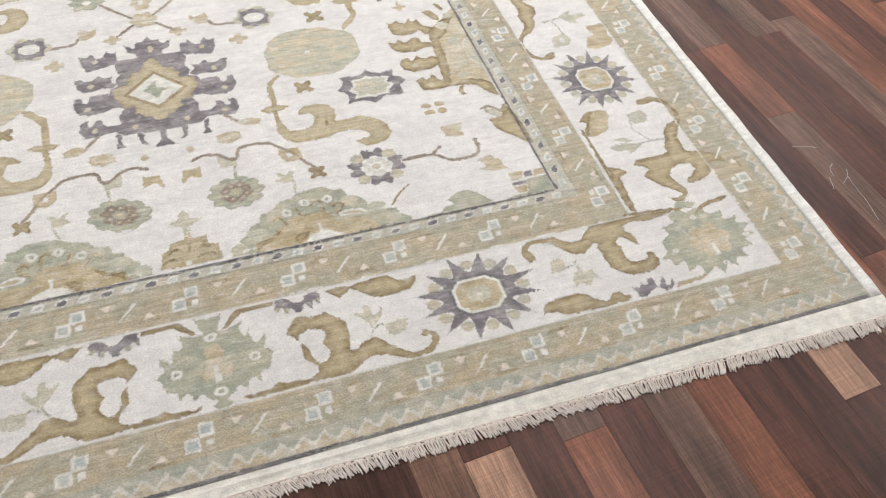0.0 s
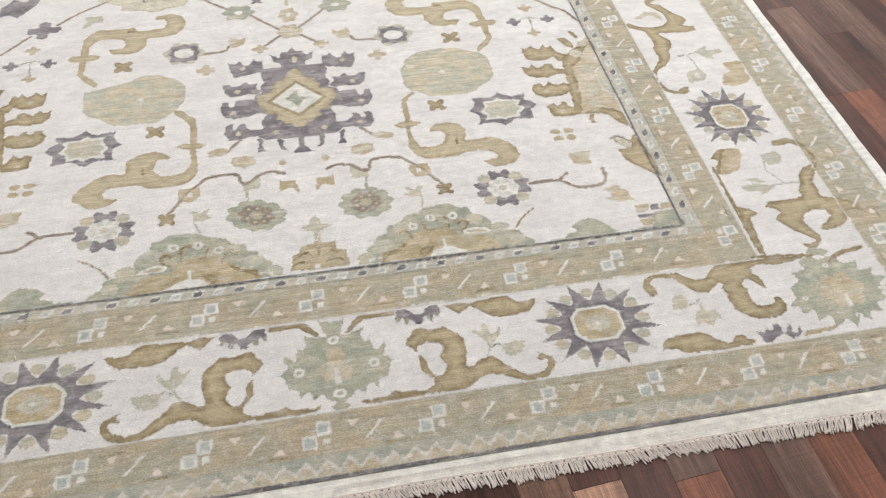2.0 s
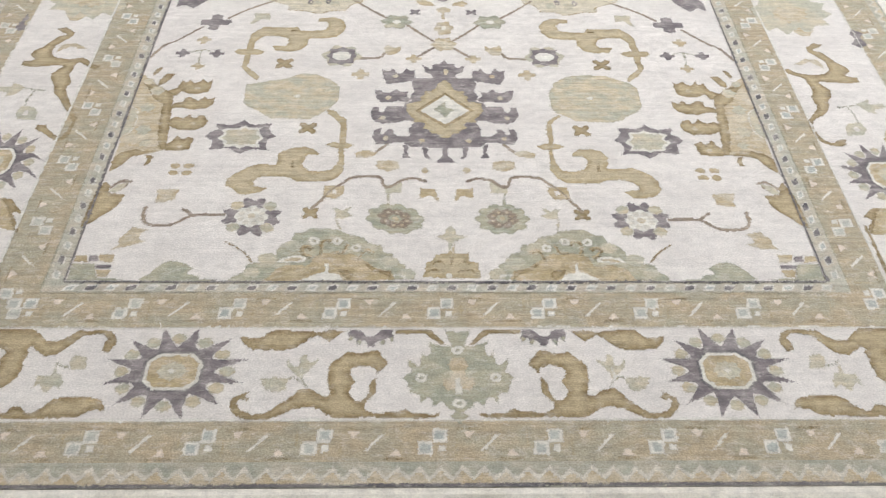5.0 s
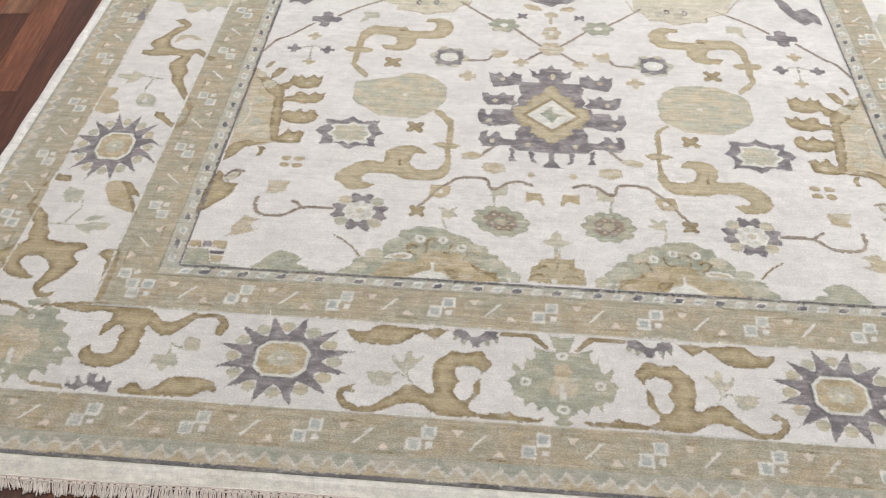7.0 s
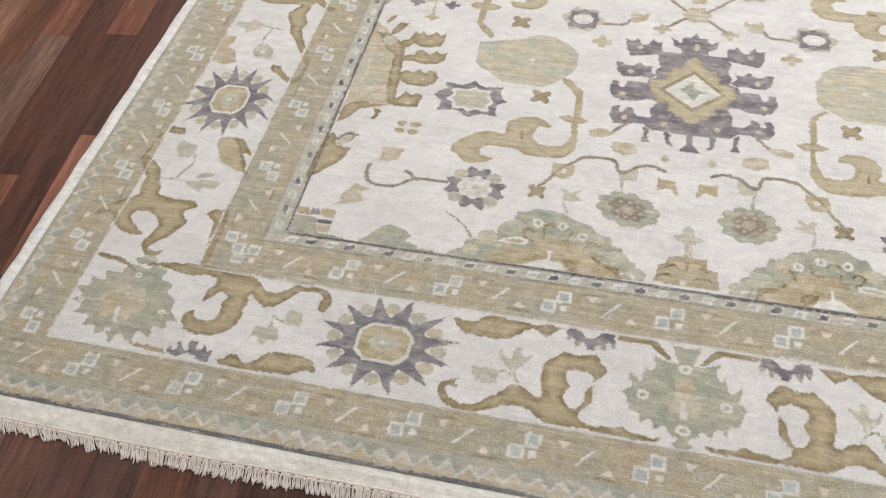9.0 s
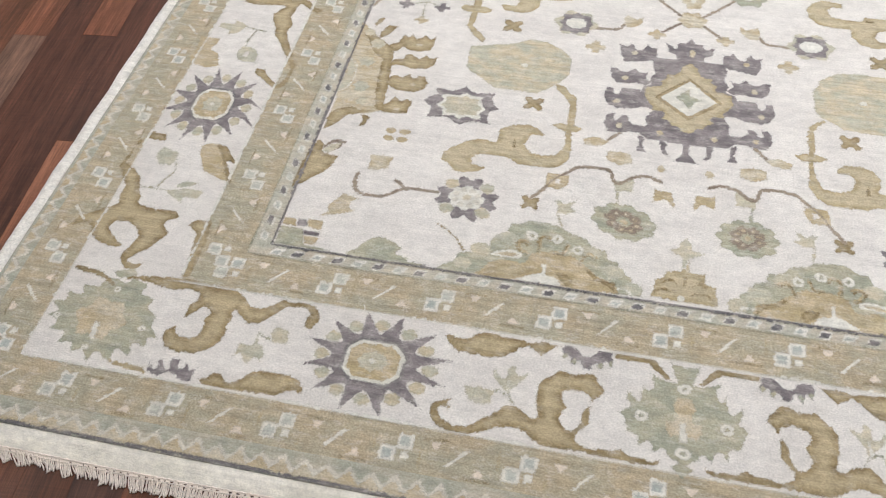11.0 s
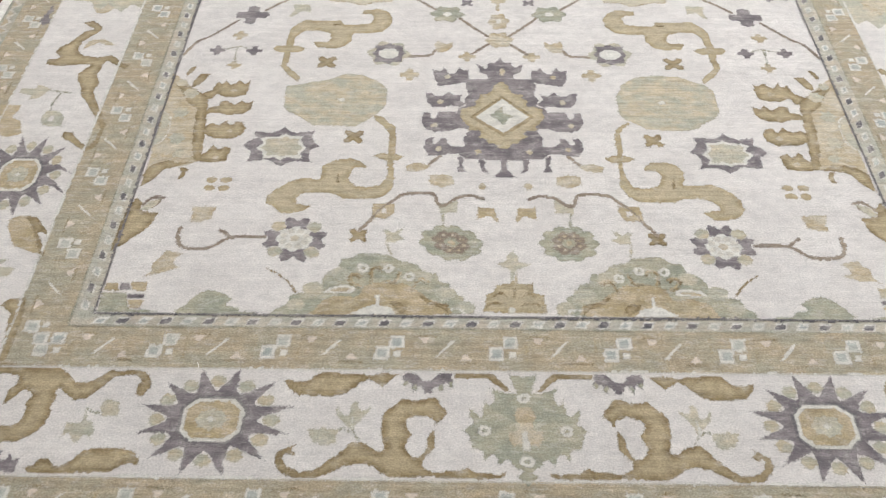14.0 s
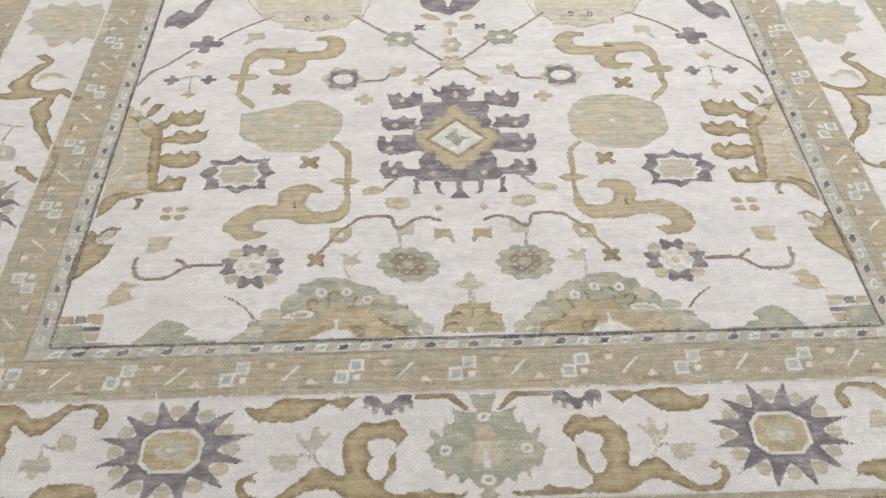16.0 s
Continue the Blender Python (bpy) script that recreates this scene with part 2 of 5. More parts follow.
# ---- the rug ----
AXIS = 0.3                     # centimetres: the middle line of the pattern
NEAR, FAR = -24.4, 335.0       # ends of the pile
MIDDLE = 155.0                 # the pattern repeats mirrored past this line
LAYER = 0.00024
laid = [0]


def height(layer):
    """Each patch lies a hair's breadth above the one before it, as knots never end quite level."""
    laid[0] += 1
    return RUG_TOP + LAYER * layer + 0.000005 * (laid[0] % 40)


rug = tagged(new("rug"), "hand-knotted ivory wool rug with gold and plum floral pattern", "rug")


def leftward(x, y):
    """Where the twin of a point lies on the other side: the end border's middle sits a little off the field's."""
    slip = 2.8 * min(1.0, max(0.0, (54 - abs(x)) / 24)) if -12 < y < 10.2 else 0.0
    if 22.6 < y < 120 and abs(x) < 70:
        low = min(1.0, max(0.0, (40 - y + (30 - abs(x)) * 0.25) / 6))
        slip = (1.4 * low - 0.4 * (1 - low)) * min(1.0, (70 - abs(x)) / 6)
    if 97.5 < abs(x) < 121 and y > 14:
        slip = -1.8 * min(1.0, (y - 14) / 30)
    return slip - x


def drawn_up(x, y):
    """The weaver tied the left half of the field a few rows later than the right."""
    if 97.5 < abs(x) < 121 and y > 14:
        return y + min(5.5, 0.085 * (y - 14))
    if not 26 < y < 90 or abs(x) > 72:
        return y
    return y + 1.2 * min(1.0, max(0.0, (abs(x) - 20) / 25)) * min(1.0, (y - 26) / 10, (90 - y) / 10)


def at_side(points, side):
    if side > 0:
        return [((AXIS + p[0]) / 100, p[1] / 100) for p in points]
    return [((AXIS + leftward(p[0], p[1])) / 100, drawn_up(p[0], p[1]) / 100) for p in points]


KNOT = 0.0034                  # metres between knots


def knotted(name, inside, x0, x1, y0, y1, material, layer, parent):
    """A patch of pile tied knot by knot on the rug's grid, its outermost knots sunk and frayed. inside(x, y): which knots belong."""
    i0, i1, j0, j1 = math.floor(x0 / KNOT) - 1, math.ceil(x1 / KNOT) + 1, math.floor(y0 / KNOT) - 1, math.ceil(y1 / KNOT) + 1
    gx, gy = np.meshgrid(np.arange(i0, i1), np.arange(j0, j1), indexing="ij")
    px, py = (gx + 0.5) * KNOT, (gy + 0.5) * KNOT
    shift = np.random.uniform(-0.25, 0.25, px.shape) * KNOT
    mask = np.pad(inside(px + shift, py + shift[::-1, ::-1]), 1)
    if not mask.any():
        return None
    rows_in, cur = mask.astype(int), mask.copy()
    for _ in range(7):
        nxt = cur.copy()
        nxt[1:, :] &= cur[:-1, :]
        nxt[:-1, :] &= cur[1:, :]
        nxt[:, 1:] &= cur[:, :-1]
        nxt[:, :-1] &= cur[:, 1:]
        cur = nxt
        rows_in += cur
    corner = np.minimum(np.minimum(rows_in[:-1, :-1], rows_in[1:, :-1]), np.minimum(rows_in[:-1, 1:], rows_in[1:, 1:]))
    used = np.zeros(corner.shape, bool)
    cells = np.argwhere(mask)
    for di, dj in ((-1, -1), (0, -1), (0, 0), (-1, 0)):
        used[cells[:, 0] + di, cells[:, 1] + dj] = True
    index = np.cumsum(used.ravel()).reshape(used.shape) - 1
    at = np.argwhere(used)
    deep = corner[used].astype(float)
    top = height(layer)
    verts = np.column_stack(((at[:, 0] + i0) * KNOT, (at[:, 1] + j0) * KNOT, top - 0.00006 * (deep < 0.5)))
    verts[:, :2] += np.random.uniform(-0.12, 0.12, (len(at), 2)) * KNOT
    faces = np.column_stack([index[cells[:, 0] + di, cells[:, 1] + dj] for di, dj in ((-1, -1), (0, -1), (0, 0), (-1, 0))])
    mesh = bpy.data.meshes.new(name)
    mesh.from_pydata(verts.tolist(), [], faces.tolist())
    mesh.attributes.new("depth", "FLOAT", "POINT").data.foreach_set("value", deep)
    mesh.materials.append(material)
    ob = new(name, mesh)
    ob.parent = parent
    return ob


def pile(name, outline, material, layer, parent):
    """Knots inside an outline."""
    pts = np.array(outline)

    def inside(x, y):
        odd = np.zeros(x.shape, bool)
        near = np.zeros(x.shape, bool)
        for (ax, ay), (bx, by) in zip(pts, np.roll(pts, -1, 0)):
            crosses = ((ay > y) != (by > y)) & (x < (bx - ax) * (y - ay) / ((by - ay) or 1e-12) + ax)
            odd ^= crosses
            l2 = max((bx - ax) ** 2 + (by - ay) ** 2, 1e-12)
            u = np.clip(((x - ax) * (bx - ax) + (y - ay) * (by - ay)) / l2, 0, 1)
            near |= np.hypot(x - ax - u * (bx - ax), y - ay - u * (by - ay)) < 0.85 * KNOT
        return odd | near
    (x0, y0), (x1, y1) = pts.min(0), pts.max(0)
    return knotted(name, inside, x0, x1, y0, y1, material, layer, parent)


def ribbon(name, line, material, layer, parent):
    """Knots along a line of points that carry their width, all in metres."""
    pts = np.array(line)

    def inside(x, y):
        got = np.zeros(x.shape, bool)
        for (ax, ay, aw), (bx, by, bw) in zip(pts, pts[1:]):
            r = max(aw, bw) / 2 + KNOT
            lo, hi = np.minimum((ax, ay), (bx, by)) - r, np.maximum((ax, ay), (bx, by)) + r
            l2 = max((bx - ax) ** 2 + (by - ay) ** 2, 1e-12)
            u = np.clip(((x - ax) * (bx - ax) + (y - ay) * (by - ay)) / l2, 0, 1)
            d = np.hypot(x - ax - u * (bx - ax), y - ay - u * (by - ay))
            got |= (d < (aw + (bw - aw) * u) / 2 + 0.8 * KNOT) & (x > lo[0]) & (x < hi[0]) & (y > lo[1]) & (y < hi[1])
        return got
    w = pts[:, 2].max()
    return knotted(name, inside, pts[:, 0].min() - w, pts[:, 0].max() + w, pts[:, 1].min() - w, pts[:, 1].max() + w, material, layer, parent)


def spread(name, material, layer, points, mode, parent):
    if mode == "half":
        points = points + [(leftward(x, y), y) for x, y in reversed(points) if x > 0.01]
        return [pile(name, at_side(points, 1), material, layer, parent)]
    sides = (1, -1) if mode == "pair" else (1,)
    return [pile(name, at_side(points, s), material, layer, parent) for s in sides]


def patch(name, material, layer, points, mode, parent):
    spread(name, material, layer, points, mode, parent)


def smooth_line(points, n=4):
    """A Catmull-Rom line through points of any number of values."""
    pts = [points[0]] + list(points) + [points[-1]]
    out = []
    for i in range(len(points) - 1):
        p = pts[i:i + 4]
        for k in range(n):
            u = k / n
            out.append(tuple(0.5 * (2 * b + (c - a) * u + (2 * a - 5 * b + 4 * c - d) * u * u + (3 * b - a - 3 * c + d) * u ** 3)
                             for a, b, c, d in zip(*p)))
    return out + [tuple(points[-1])]


def stroke(name, material, layer, points, mode, parent):
    """A ribbon along a line whose points carry their width."""
    line = smooth_line(points) if len(points) > 2 else list(points)
    stout = (1.32 if material is GOLD else 1.18) if material in (GOLD, OCHRE) and max(p[2] for p in points) > 1.5 else 1.0
    for side in ((1, -1) if mode == "pair" else (1,)):
        ribbon(name, [(*at_side([p], side)[0], max(p[2] * stout, 0.62) / 100) for p in line], material, layer, parent)


def edge(name, material, layer, points, mode, parent, width=0.5):
    """A thin woven outline round a shape."""
    if mode == "half":
        points, mode = points + [(-x, y) for x, y in reversed(points) if x > 0.01], "one"
    stroke(name, material, layer, [(x, y, width) for x, y in points + points[:1]], mode, parent)


def radial(cx, cy, rx, ry, radii, turn=0.0):
    n = len(radii)
    return [(cx + rx * r * math.cos(turn + 2 * math.pi * i / n), cy + ry * r * math.sin(turn + 2 * math.pi * i / n)) for i, r in enumerate(radii)]


def oval(name, material, layer, cx, cy, rx, ry, mode, parent):
    spread(name, material, layer, radial(cx, cy, rx, ry, [1.0] * 8, math.pi / 8), mode, parent)


def cross(name, material, layer, cx, cy, rx, ry, mode, parent):
    spread(name, material, layer, radial(cx, cy, rx, ry, [0.45, 0.95, 1.15, 0.95] * 4, 0), mode, parent)


def four(name, material, layer, cx, cy, rx, ry, mode, parent):
    spread(name, material, layer, radial(cx, cy, rx, ry, [1.0, 0.95, 0.5, 0.95] * 4, 0), mode, parent)


def lobed(name, material, layer, cx, cy, rx, ry, mode, parent):
    spread(name, material, layer, radial(cx, cy, rx, ry, [1.0, 0.9, 0.74, 0.9] * 6, 0.1), mode, parent)


def burst(name, material, layer, cx, cy, rx, ry, mode, parent):
    radii = [0.98, 0.78, 1.02, 0.84, 1.0, 0.84, 1.02, 0.78] * 2
    square = [(x, y) for x, y in radial(0, 0, 1, 1, radii, 0)]
    pts = []
    for x, y in square:
        k = max(abs(x), abs(y)) or 1
        f = 0.68 + 0.32 * math.hypot(x, y) / k
        pts.append((cx + x * rx * f, cy + y * ry * f))
    spread(name, material, layer, pts, mode, parent)


def petals(name, material, layer, cx, cy, rx, ry, mode, parent):
    spread(name, material, layer, radial(cx, cy, rx, ry, [1.0, 0.97, 0.82, 0.97] * 8, 0), mode, parent)


def scalloped(name, material, layer, cx, cy, rx, ry, mode, parent):
    spread(name, material, layer, radial(cx, cy, rx, ry, [1.0, 0.95, 0.84, 0.96] * 10, 0), mode, parent)


def rosette(name, material, layer, cx, cy, rx, ry, mode, parent):
    """Four pairs of plum petals with a tan one on each diagonal, round a pale many-petalled heart."""
    radii = []
    for k in range(4):
        radii += [0.80, 0.98, 1.06, 0.92, 0.60, 0.58, 0.60, 0.92, 1.06, 0.98]
    spread(name, material, layer, radial(cx, cy, rx, ry, radii, 0), mode, parent)
    for k in range(4):
        a = math.pi / 4 + k * math.pi / 2
        spread("petal", STRAW, layer + 0.5, radial(cx + 0.80 * rx * math.cos(a), cy + 0.80 * ry * math.sin(a), rx * 0.26, ry * 0.26, [1.0] * 8, a), mode, parent)


def sunflower(cx, cy, rx, ry, parent):
    """A plum flower of twelve slender spikes with buds between them round a pale-edged, cut-cornered disc."""
    spread("sun_star", PLUM, 1, radial(cx, cy, rx, ry, [1.1, 0.83, 0.67, 0.58, 0.67, 0.83] * 12, math.pi / 12), "pair", parent)
    for k in range(12):
        a = math.pi / 6 * (k + 1)
        x, y = cx + 0.78 * rx * math.cos(a), cy + 0.78 * ry * math.sin(a)
        spread("sun_bud", STRAW, 2, radial(x, y, rx * 0.125, ry * 0.135, [1.0] * 8, a), "pair", parent)
    for name, mat, layer, k in (("sun_edge", SLATE, 2.5, 0.455), ("sun_rim", CHALK, 3, 0.43), ("sun_disc", BUFF, 4, 0.37)):
        spread(name, mat, layer, disc(cx, cy, rx * k, ry * k), "pair", parent)
    spread("sun_heart", PALE_SAGE, 5, radial(cx, cy, rx * 0.25, ry * 0.24, [1.0, 0.8] * 8), "pair", parent)
    spread("sun_centre", CHALK, 6, radial(cx, cy, rx * 0.085, ry * 0.09, [1.0, 0.55] * 4), "pair", parent)


def disc(cx, cy, rx, ry):
    """A rectangle with its corners cut."""
    return [(cx + x * rx, cy + y * ry) for x, y in ((-0.62, 1), (0.55, 1), (1, 0.52), (1, -0.5), (0.58, -1), (-0.6, -1), (-1, -0.55), (-1, 0.5))]


def slab(name, material, x0, x1, y0, y1, top=0.0, label="", parent=rug):
    """A straight stretch of pile, in centimetres."""
    bm = bmesh.new()
    box(bm, (AXIS + x0) / 100, (AXIS + x1) / 100, y0 / 100, y1 / 100, FLOOR + 0.0005, RUG_TOP + top)
    ob = part(name, bm, material, parent, label)
    return ob


def framed(name, material, inner, outer, y_in, y_out, label):
    """A band that runs round the rug: one closed ring of pile; half-widths are (left, right)."""
    bm = bmesh.new()
    f_in, f_out = 2 * MIDDLE - y_in, 2 * MIDDLE - y_out
    rings = []
    for w, y0, y1 in ((inner, y_in, f_in), (outer, y_out, f_out)):
        for z in (FLOOR + 0.0005, RUG_TOP):
            rings.append([bm.verts.new(((AXIS + x) / 100, y / 100, z)) for x, y in ((-w[0], y0), (w[1], y0), (w[1], y1), (-w[0], y1))])
    for i in range(4):
        j = (i + 1) % 4
        for p, q in ((rings[1], rings[3]), (rings[2], rings[0]), (rings[3], rings[2]), (rings[0], rings[1])):
            bm.faces.new((p[i], q[i], q[j], p[j]))
    bmesh.ops.recalc_face_normals(bm, faces=bm.faces)
    return part(name, bm, material, rug, label)


GUARD_LINE = (97.2, 94.8)      # the main border is a little wider on one side than on the other
OUTER_LINE = (120.2, 120.6)
field = slab("field", IVORY_GROUND, -82.0, 82.0, 22.35, 2 * MIDDLE - 22.35, label="ivory field with scattered flowers and vines")
dice_band = framed("dice_band", DICE_GROUND, (82.0, 82.0), (86.2, 86.2), 22.35, 19.6, "narrow pale sage band of small dice")
inner_guard = framed("inner_guard", GUARD, (86.2, 86.2), GUARD_LINE, 19.6, 10.4, "olive tan inner guard band")
main_border = framed("main_border", IVORY_GROUND, GUARD_LINE, OUTER_LINE, 10.4, -11.0, "wide ivory main border with sunflowers and scrolls")
outer_guard = framed("outer_guard", GUARD, OUTER_LINE, (130.2, 130.2), -11.0, -19.4, "olive tan outer guard band")
teeth_band = framed("teeth_band", TEETH, (130.2, 130.2), (134.0, 134.0), -19.4, -24.4, "sage band with a zigzag")


def border_line(name, material, width, across, y, parent, layer=1, side_material=None):
    """A line that runs round the rug, wavering as the weft does."""
    far = 2 * MIDDLE - y
    left, right = across if isinstance(across, tuple) else (across, across)
    runs = [((-left, y), (right, y)), ((-left, y), (-left, far)), ((right, y), (right, far)), ((-left, far), (right, far))]
    for (ax, ay), (bx, by) in runs:
        n = round(math.hypot(bx - ax, by - ay) / 4)
        line = []
        for i in range(n + 1):
            wander = random.uniform(-0.09, 0.09)
            x, yy = ax + (bx - ax) * i / n, ay + (by - ay) * i / n
            if ay == by:
                yy += wander
            else:
                x += wander
            line.append((*at_side([(x, yy)], 1)[0], width * random.uniform(0.85, 1.15) / 100))
        ribbon_run(name, line, side_material if side_material and ax == bx else material, layer, parent)


def ribbon_run(name, line, material, layer, parent):
    """A long straight ribbon: only its own row or column of the grid is looked at."""
    pts = np.array(line)
    flat = abs(pts[-1, 0] - pts[0, 0]) > abs(pts[-1, 1] - pts[0, 1])
    s, c = (pts[:, 0], pts[:, 1]) if flat else (pts[:, 1], pts[:, 0])

    def inside(x, y):
        a, b = (x, y) if flat else (y, x)
        return (np.abs(b - np.interp(a, s, c)) < np.interp(a, s, pts[:, 2]) / 2 + 0.7 * KNOT) & (a >= s[0]) & (a <= s[-1])
    w = pts[:, 2].max()
    return knotted(name, inside, pts[:, 0].min() - w, pts[:, 0].max() + w, pts[:, 1].min() - w, pts[:, 1].max() + w, material, layer, parent)


border_line("slate_line", SLATE, 0.42, 82.0, 22.4, field, 6)
border_line("sage_line", SAGE, 0.5, 86.2, 19.6, inner_guard, 3)
border_line("white_line", CHALK, 0.75, GUARD_LINE, 10.4, main_border, 3)
border_line("white_line", CHALK, 0.75, OUTER_LINE, -11.0, main_border, 3)
border_line("slate_line", SLATE, 0.42, 133.6, -24.0, teeth_band, 3, MIST)

# pattern of field and main border
patch("medallion_diamond", OCHRE, 3, [(0, 88), (7.7, 80.1), (0, 73.2)], "half", field)
patch("medallion_diamond", CHALK, 4, [(0, 86.8), (6.3, 80.1), (0, 74.5)], "half", field)
patch("medallion_leaf", SAGE, 5, [(0, 84.2), (0, 81.7), (3, 80.4), (1.1, 79.3), (0, 76.5)], "half", field)
oval("octagon_dot", CHALK, 3, 38.7, 85.6, 1, 0.9, "pair", field)
cross("cross_flower", OCHRE, 1, 43.9, 100.5, 2.9, 2.8, "pair", field)
cross("cross_flower", OCHRE, 1, 34.7, 72.3, 2.7, 2.5, "pair", field)
cross("cross_flower", OCHRE, 1, 31.2, 42.4, 2.3, 2.1, "pair", field)
four("quatrefoil", PLUM, 1, 66.4, 120.4, 4.7, 4.1, "pair", field)
four("bud", PLUM, 1, 63.2, 104.9, 2.3, 2, "pair", field)
four("bud", PLUM, 1, 73.2, 105.1, 2.2, 2, "pair", field)
four("bud", TAN, 1, 68.1, 111.4, 2.3, 2.1, "pair", field)
four("bud", TAN, 1, 67.6, 99.1, 2.2, 1.9, "pair", field)
stroke("sprig_stem", SAGE, 1, [(64, 105.1, 0.6), (67.8, 106.5, 0.6), (67.6, 100, 0.7)], "pair", field)
stroke("sprig_stem", SAGE, 1, [(67.8, 106.5, 0.6), (72.8, 105.1, 0.5)], "pair", field)
stroke("vine", UMBER, 1, [(49.2, 133.2, 0.5), (57.8, 127.4, 0.4), (63.1, 122.6, 0.5)], "pair", field)
stroke("vine", UMBER, 1, [(69.9, 117.9, 0.4), (75.9, 111.1, 0.4), (79, 108.6, 0.4), (81.5, 103.1, 0.5)], "pair", field)
stroke("vine", UMBER, 1, [(16.3, 105.6, 0.5), (18, 103.4, 0.5), (23.9, 103, 0.4)], "pair", field)
four("bud", TAN, 1, 22.6, 95.7, 2.6, 2.5, "pair", field)
four("bud", TAN, 1, 8.1, 103, 2.4, 2.1, "pair", field)
lobed("star_halo", PALE_SAGE, 1, 28.2, 104.1, 5.9, 5.5, "pair", field)
burst("small_star", PLUM, 2, 28.2, 104.1, 4.6, 4.3, "pair", field)
oval("small_star_heart", CHALK, 3, 28.2, 104.1, 2.9, 2.3, "pair", field)
lobed("diamond_flower", TAN, 2, 0, 110, 3.9, 3.7, "one", field)
lobed("ring_flower", TAN, 2, 0, 118, 3.1, 3.9, "one", field)
oval("ring_flower_heart", CHALK, 3, 0, 118, 0.9, 1.3, "one", field)
stroke("vine", UMBER, 1, [(0.8, 109.9, 0.4), (6.2, 115.2, 0.4), (10.3, 119.7, 0.5)], "pair", field)
stroke("vine", UMBER, 1, [(0.8, 109.9, 0.4), (7, 104, 0.4)], "pair", field)
lobed("ring_flower", SAGE, 2, 13.7, 121.2, 5, 3.9, "pair", field)
oval("ring_flower_heart", CHALK, 3, 13.7, 121.2, 1.4, 1.1, "pair", field)
stroke("vine", UMBER, 1, [(16.8, 123.2, 0.5), (22, 127.9, 0.5), (26.8, 132.7, 0.5)], "pair", field)
cross("cross_flower", PLUM, 1, 8.4, 126.4, 1.9, 1.6, "pair", field)
for dx, dy in ((-1.7, 1.3), (1.7, 1.3), (-1.5, -1.2), (1.7, -1.2)):
    oval("blossom_petal", BUFF, 1, 63.8 + dx, 56.3 + dy, 1.5, 1.05, "pair", field)
patch("edge_leaf", PALE_SAGE, 1, [(75.4, 53.3), (78.4, 52), (79.8, 49.6), (77.9, 49.3), (76.2, 51.1)], "pair", field)
rosette("rosette", PLUM, 1, 44.6, 40.7, 6.7, 6, "pair", field)
petals("rosette_heart", CHALK, 2, 44.6, 40.7, 4.1, 3.6, "pair", field)
stroke("vine", UMBER, 1, [(51.1, 41.1, 0.5), (58.1, 40.9, 0.5), (62.3, 38, 0.5), (67.8, 38.1, 0.5), (69.5, 40.2, 0.5), (69.7, 43.4, 0.6)], "pair", field)
stroke("vine", UMBER, 1, [(58.1, 40.9, 0.5), (60.8, 43, 0.4)], "pair", field)
stroke("sprig_stem", OCHRE, 1, [(44.5, 27.9, 0.7), (46.9, 30.9, 0.6), (49.9, 33.1, 0.4)], "pair", field)
scalloped("green_rosette", SAGE, 1, 12.6, 41.2, 6.5, 5.1, "pair", field)
oval("green_rosette_heart", TAN, 4, 12.6, 41.2, 0.8, 0.8, "pair", field)
oval("center_palmette_dot", CHALK, 2, 0, 24.2, 0.9, 0.8, "one", field)
stroke("sprig_stem", TAN, 1, [(1.3, 35.2, 0.5), (0.9, 29.5, 0.6)], "one", field)
patch("leaf", TAN, 1, [(16.2, 63.8), (19.5, 64.8), (22.4, 63.6), (21.8, 61.8), (18.3, 62)], "pair", field)
stroke("vine", UMBER, 1, [(14.5, 66.8, 0.4), (16.8, 64.2, 0.4)], "pair", field)
patch("blossom", TAN, 1, [(11.3, 60.4), (13.9, 61.2), (16.8, 60.6), (16.8, 58.1), (14.1, 56.8), (11.1, 57.9)], "pair", field)
stroke("vine", UMBER, 1, [(4.8, 53.6, 0.5), (7.6, 54.6, 0.5), (10.7, 53.8, 0.5), (13, 51.7, 0.5), (14.7, 52.1, 0.5), (15.9, 55, 0.5), (22.1, 54.8, 0.6), (24.4, 52.7, 0.5), (27.1, 50.1, 0.5), (29.1, 46.7, 0.5), (31.4, 43.5, 0.4)], "pair", field)
oval("bud", TAN, 1, 4.9, 57.4, 1, 1.2, "pair", field)
stroke("sprig_stem", SAGE, 1, [(13.9, 51.7, 0.6), (13.2, 44.8, 0.9)], "pair", field)
patch("great_palmette", CREAM, 1, [(24.7, 131.6), (27.9, 130), (29.3, 127.1), (33.4, 126.8), (35.8, 125.5), (37.4, 125.3), (41.7, 126.8), (45.8, 127.1), (46.2, 129.5), (50.6, 131.7), (53.5, 134.4), (57.1, 146.8), (24.7, 144.4)], "pair", field)
edge("great_palmette_edge", BUFF, 1.6, [(24.7, 131.6), (27.9, 130), (29.3, 127.1), (33.4, 126.8), (35.8, 125.5), (37.4, 125.3), (41.7, 126.8), (45.8, 127.1), (46.2, 129.5), (50.6, 131.7), (53.5, 134.4), (57.1, 146.8), (24.7, 144.4)], "pair", field)
petals("ring", PALE_SAGE, 2, 32.6, 130.4, 1.7, 1.9, "pair", field)
petals("ring", PALE_SAGE, 2, 37.9, 130.1, 1.7, 1.9, "pair", field)
patch("edge_palmette", PLUM, 1, [(67.5, 142.7), (68.9, 136.5), (70, 133.5), (72.5, 129.7), (74.5, 127.5), (77.4, 129.5), (79.7, 127.9), (79.5, 133.3), (77.8, 135), (76.6, 137.3), (72.8, 135.2), (71.9, 138.9), (69.3, 143.1)], "pair", field)
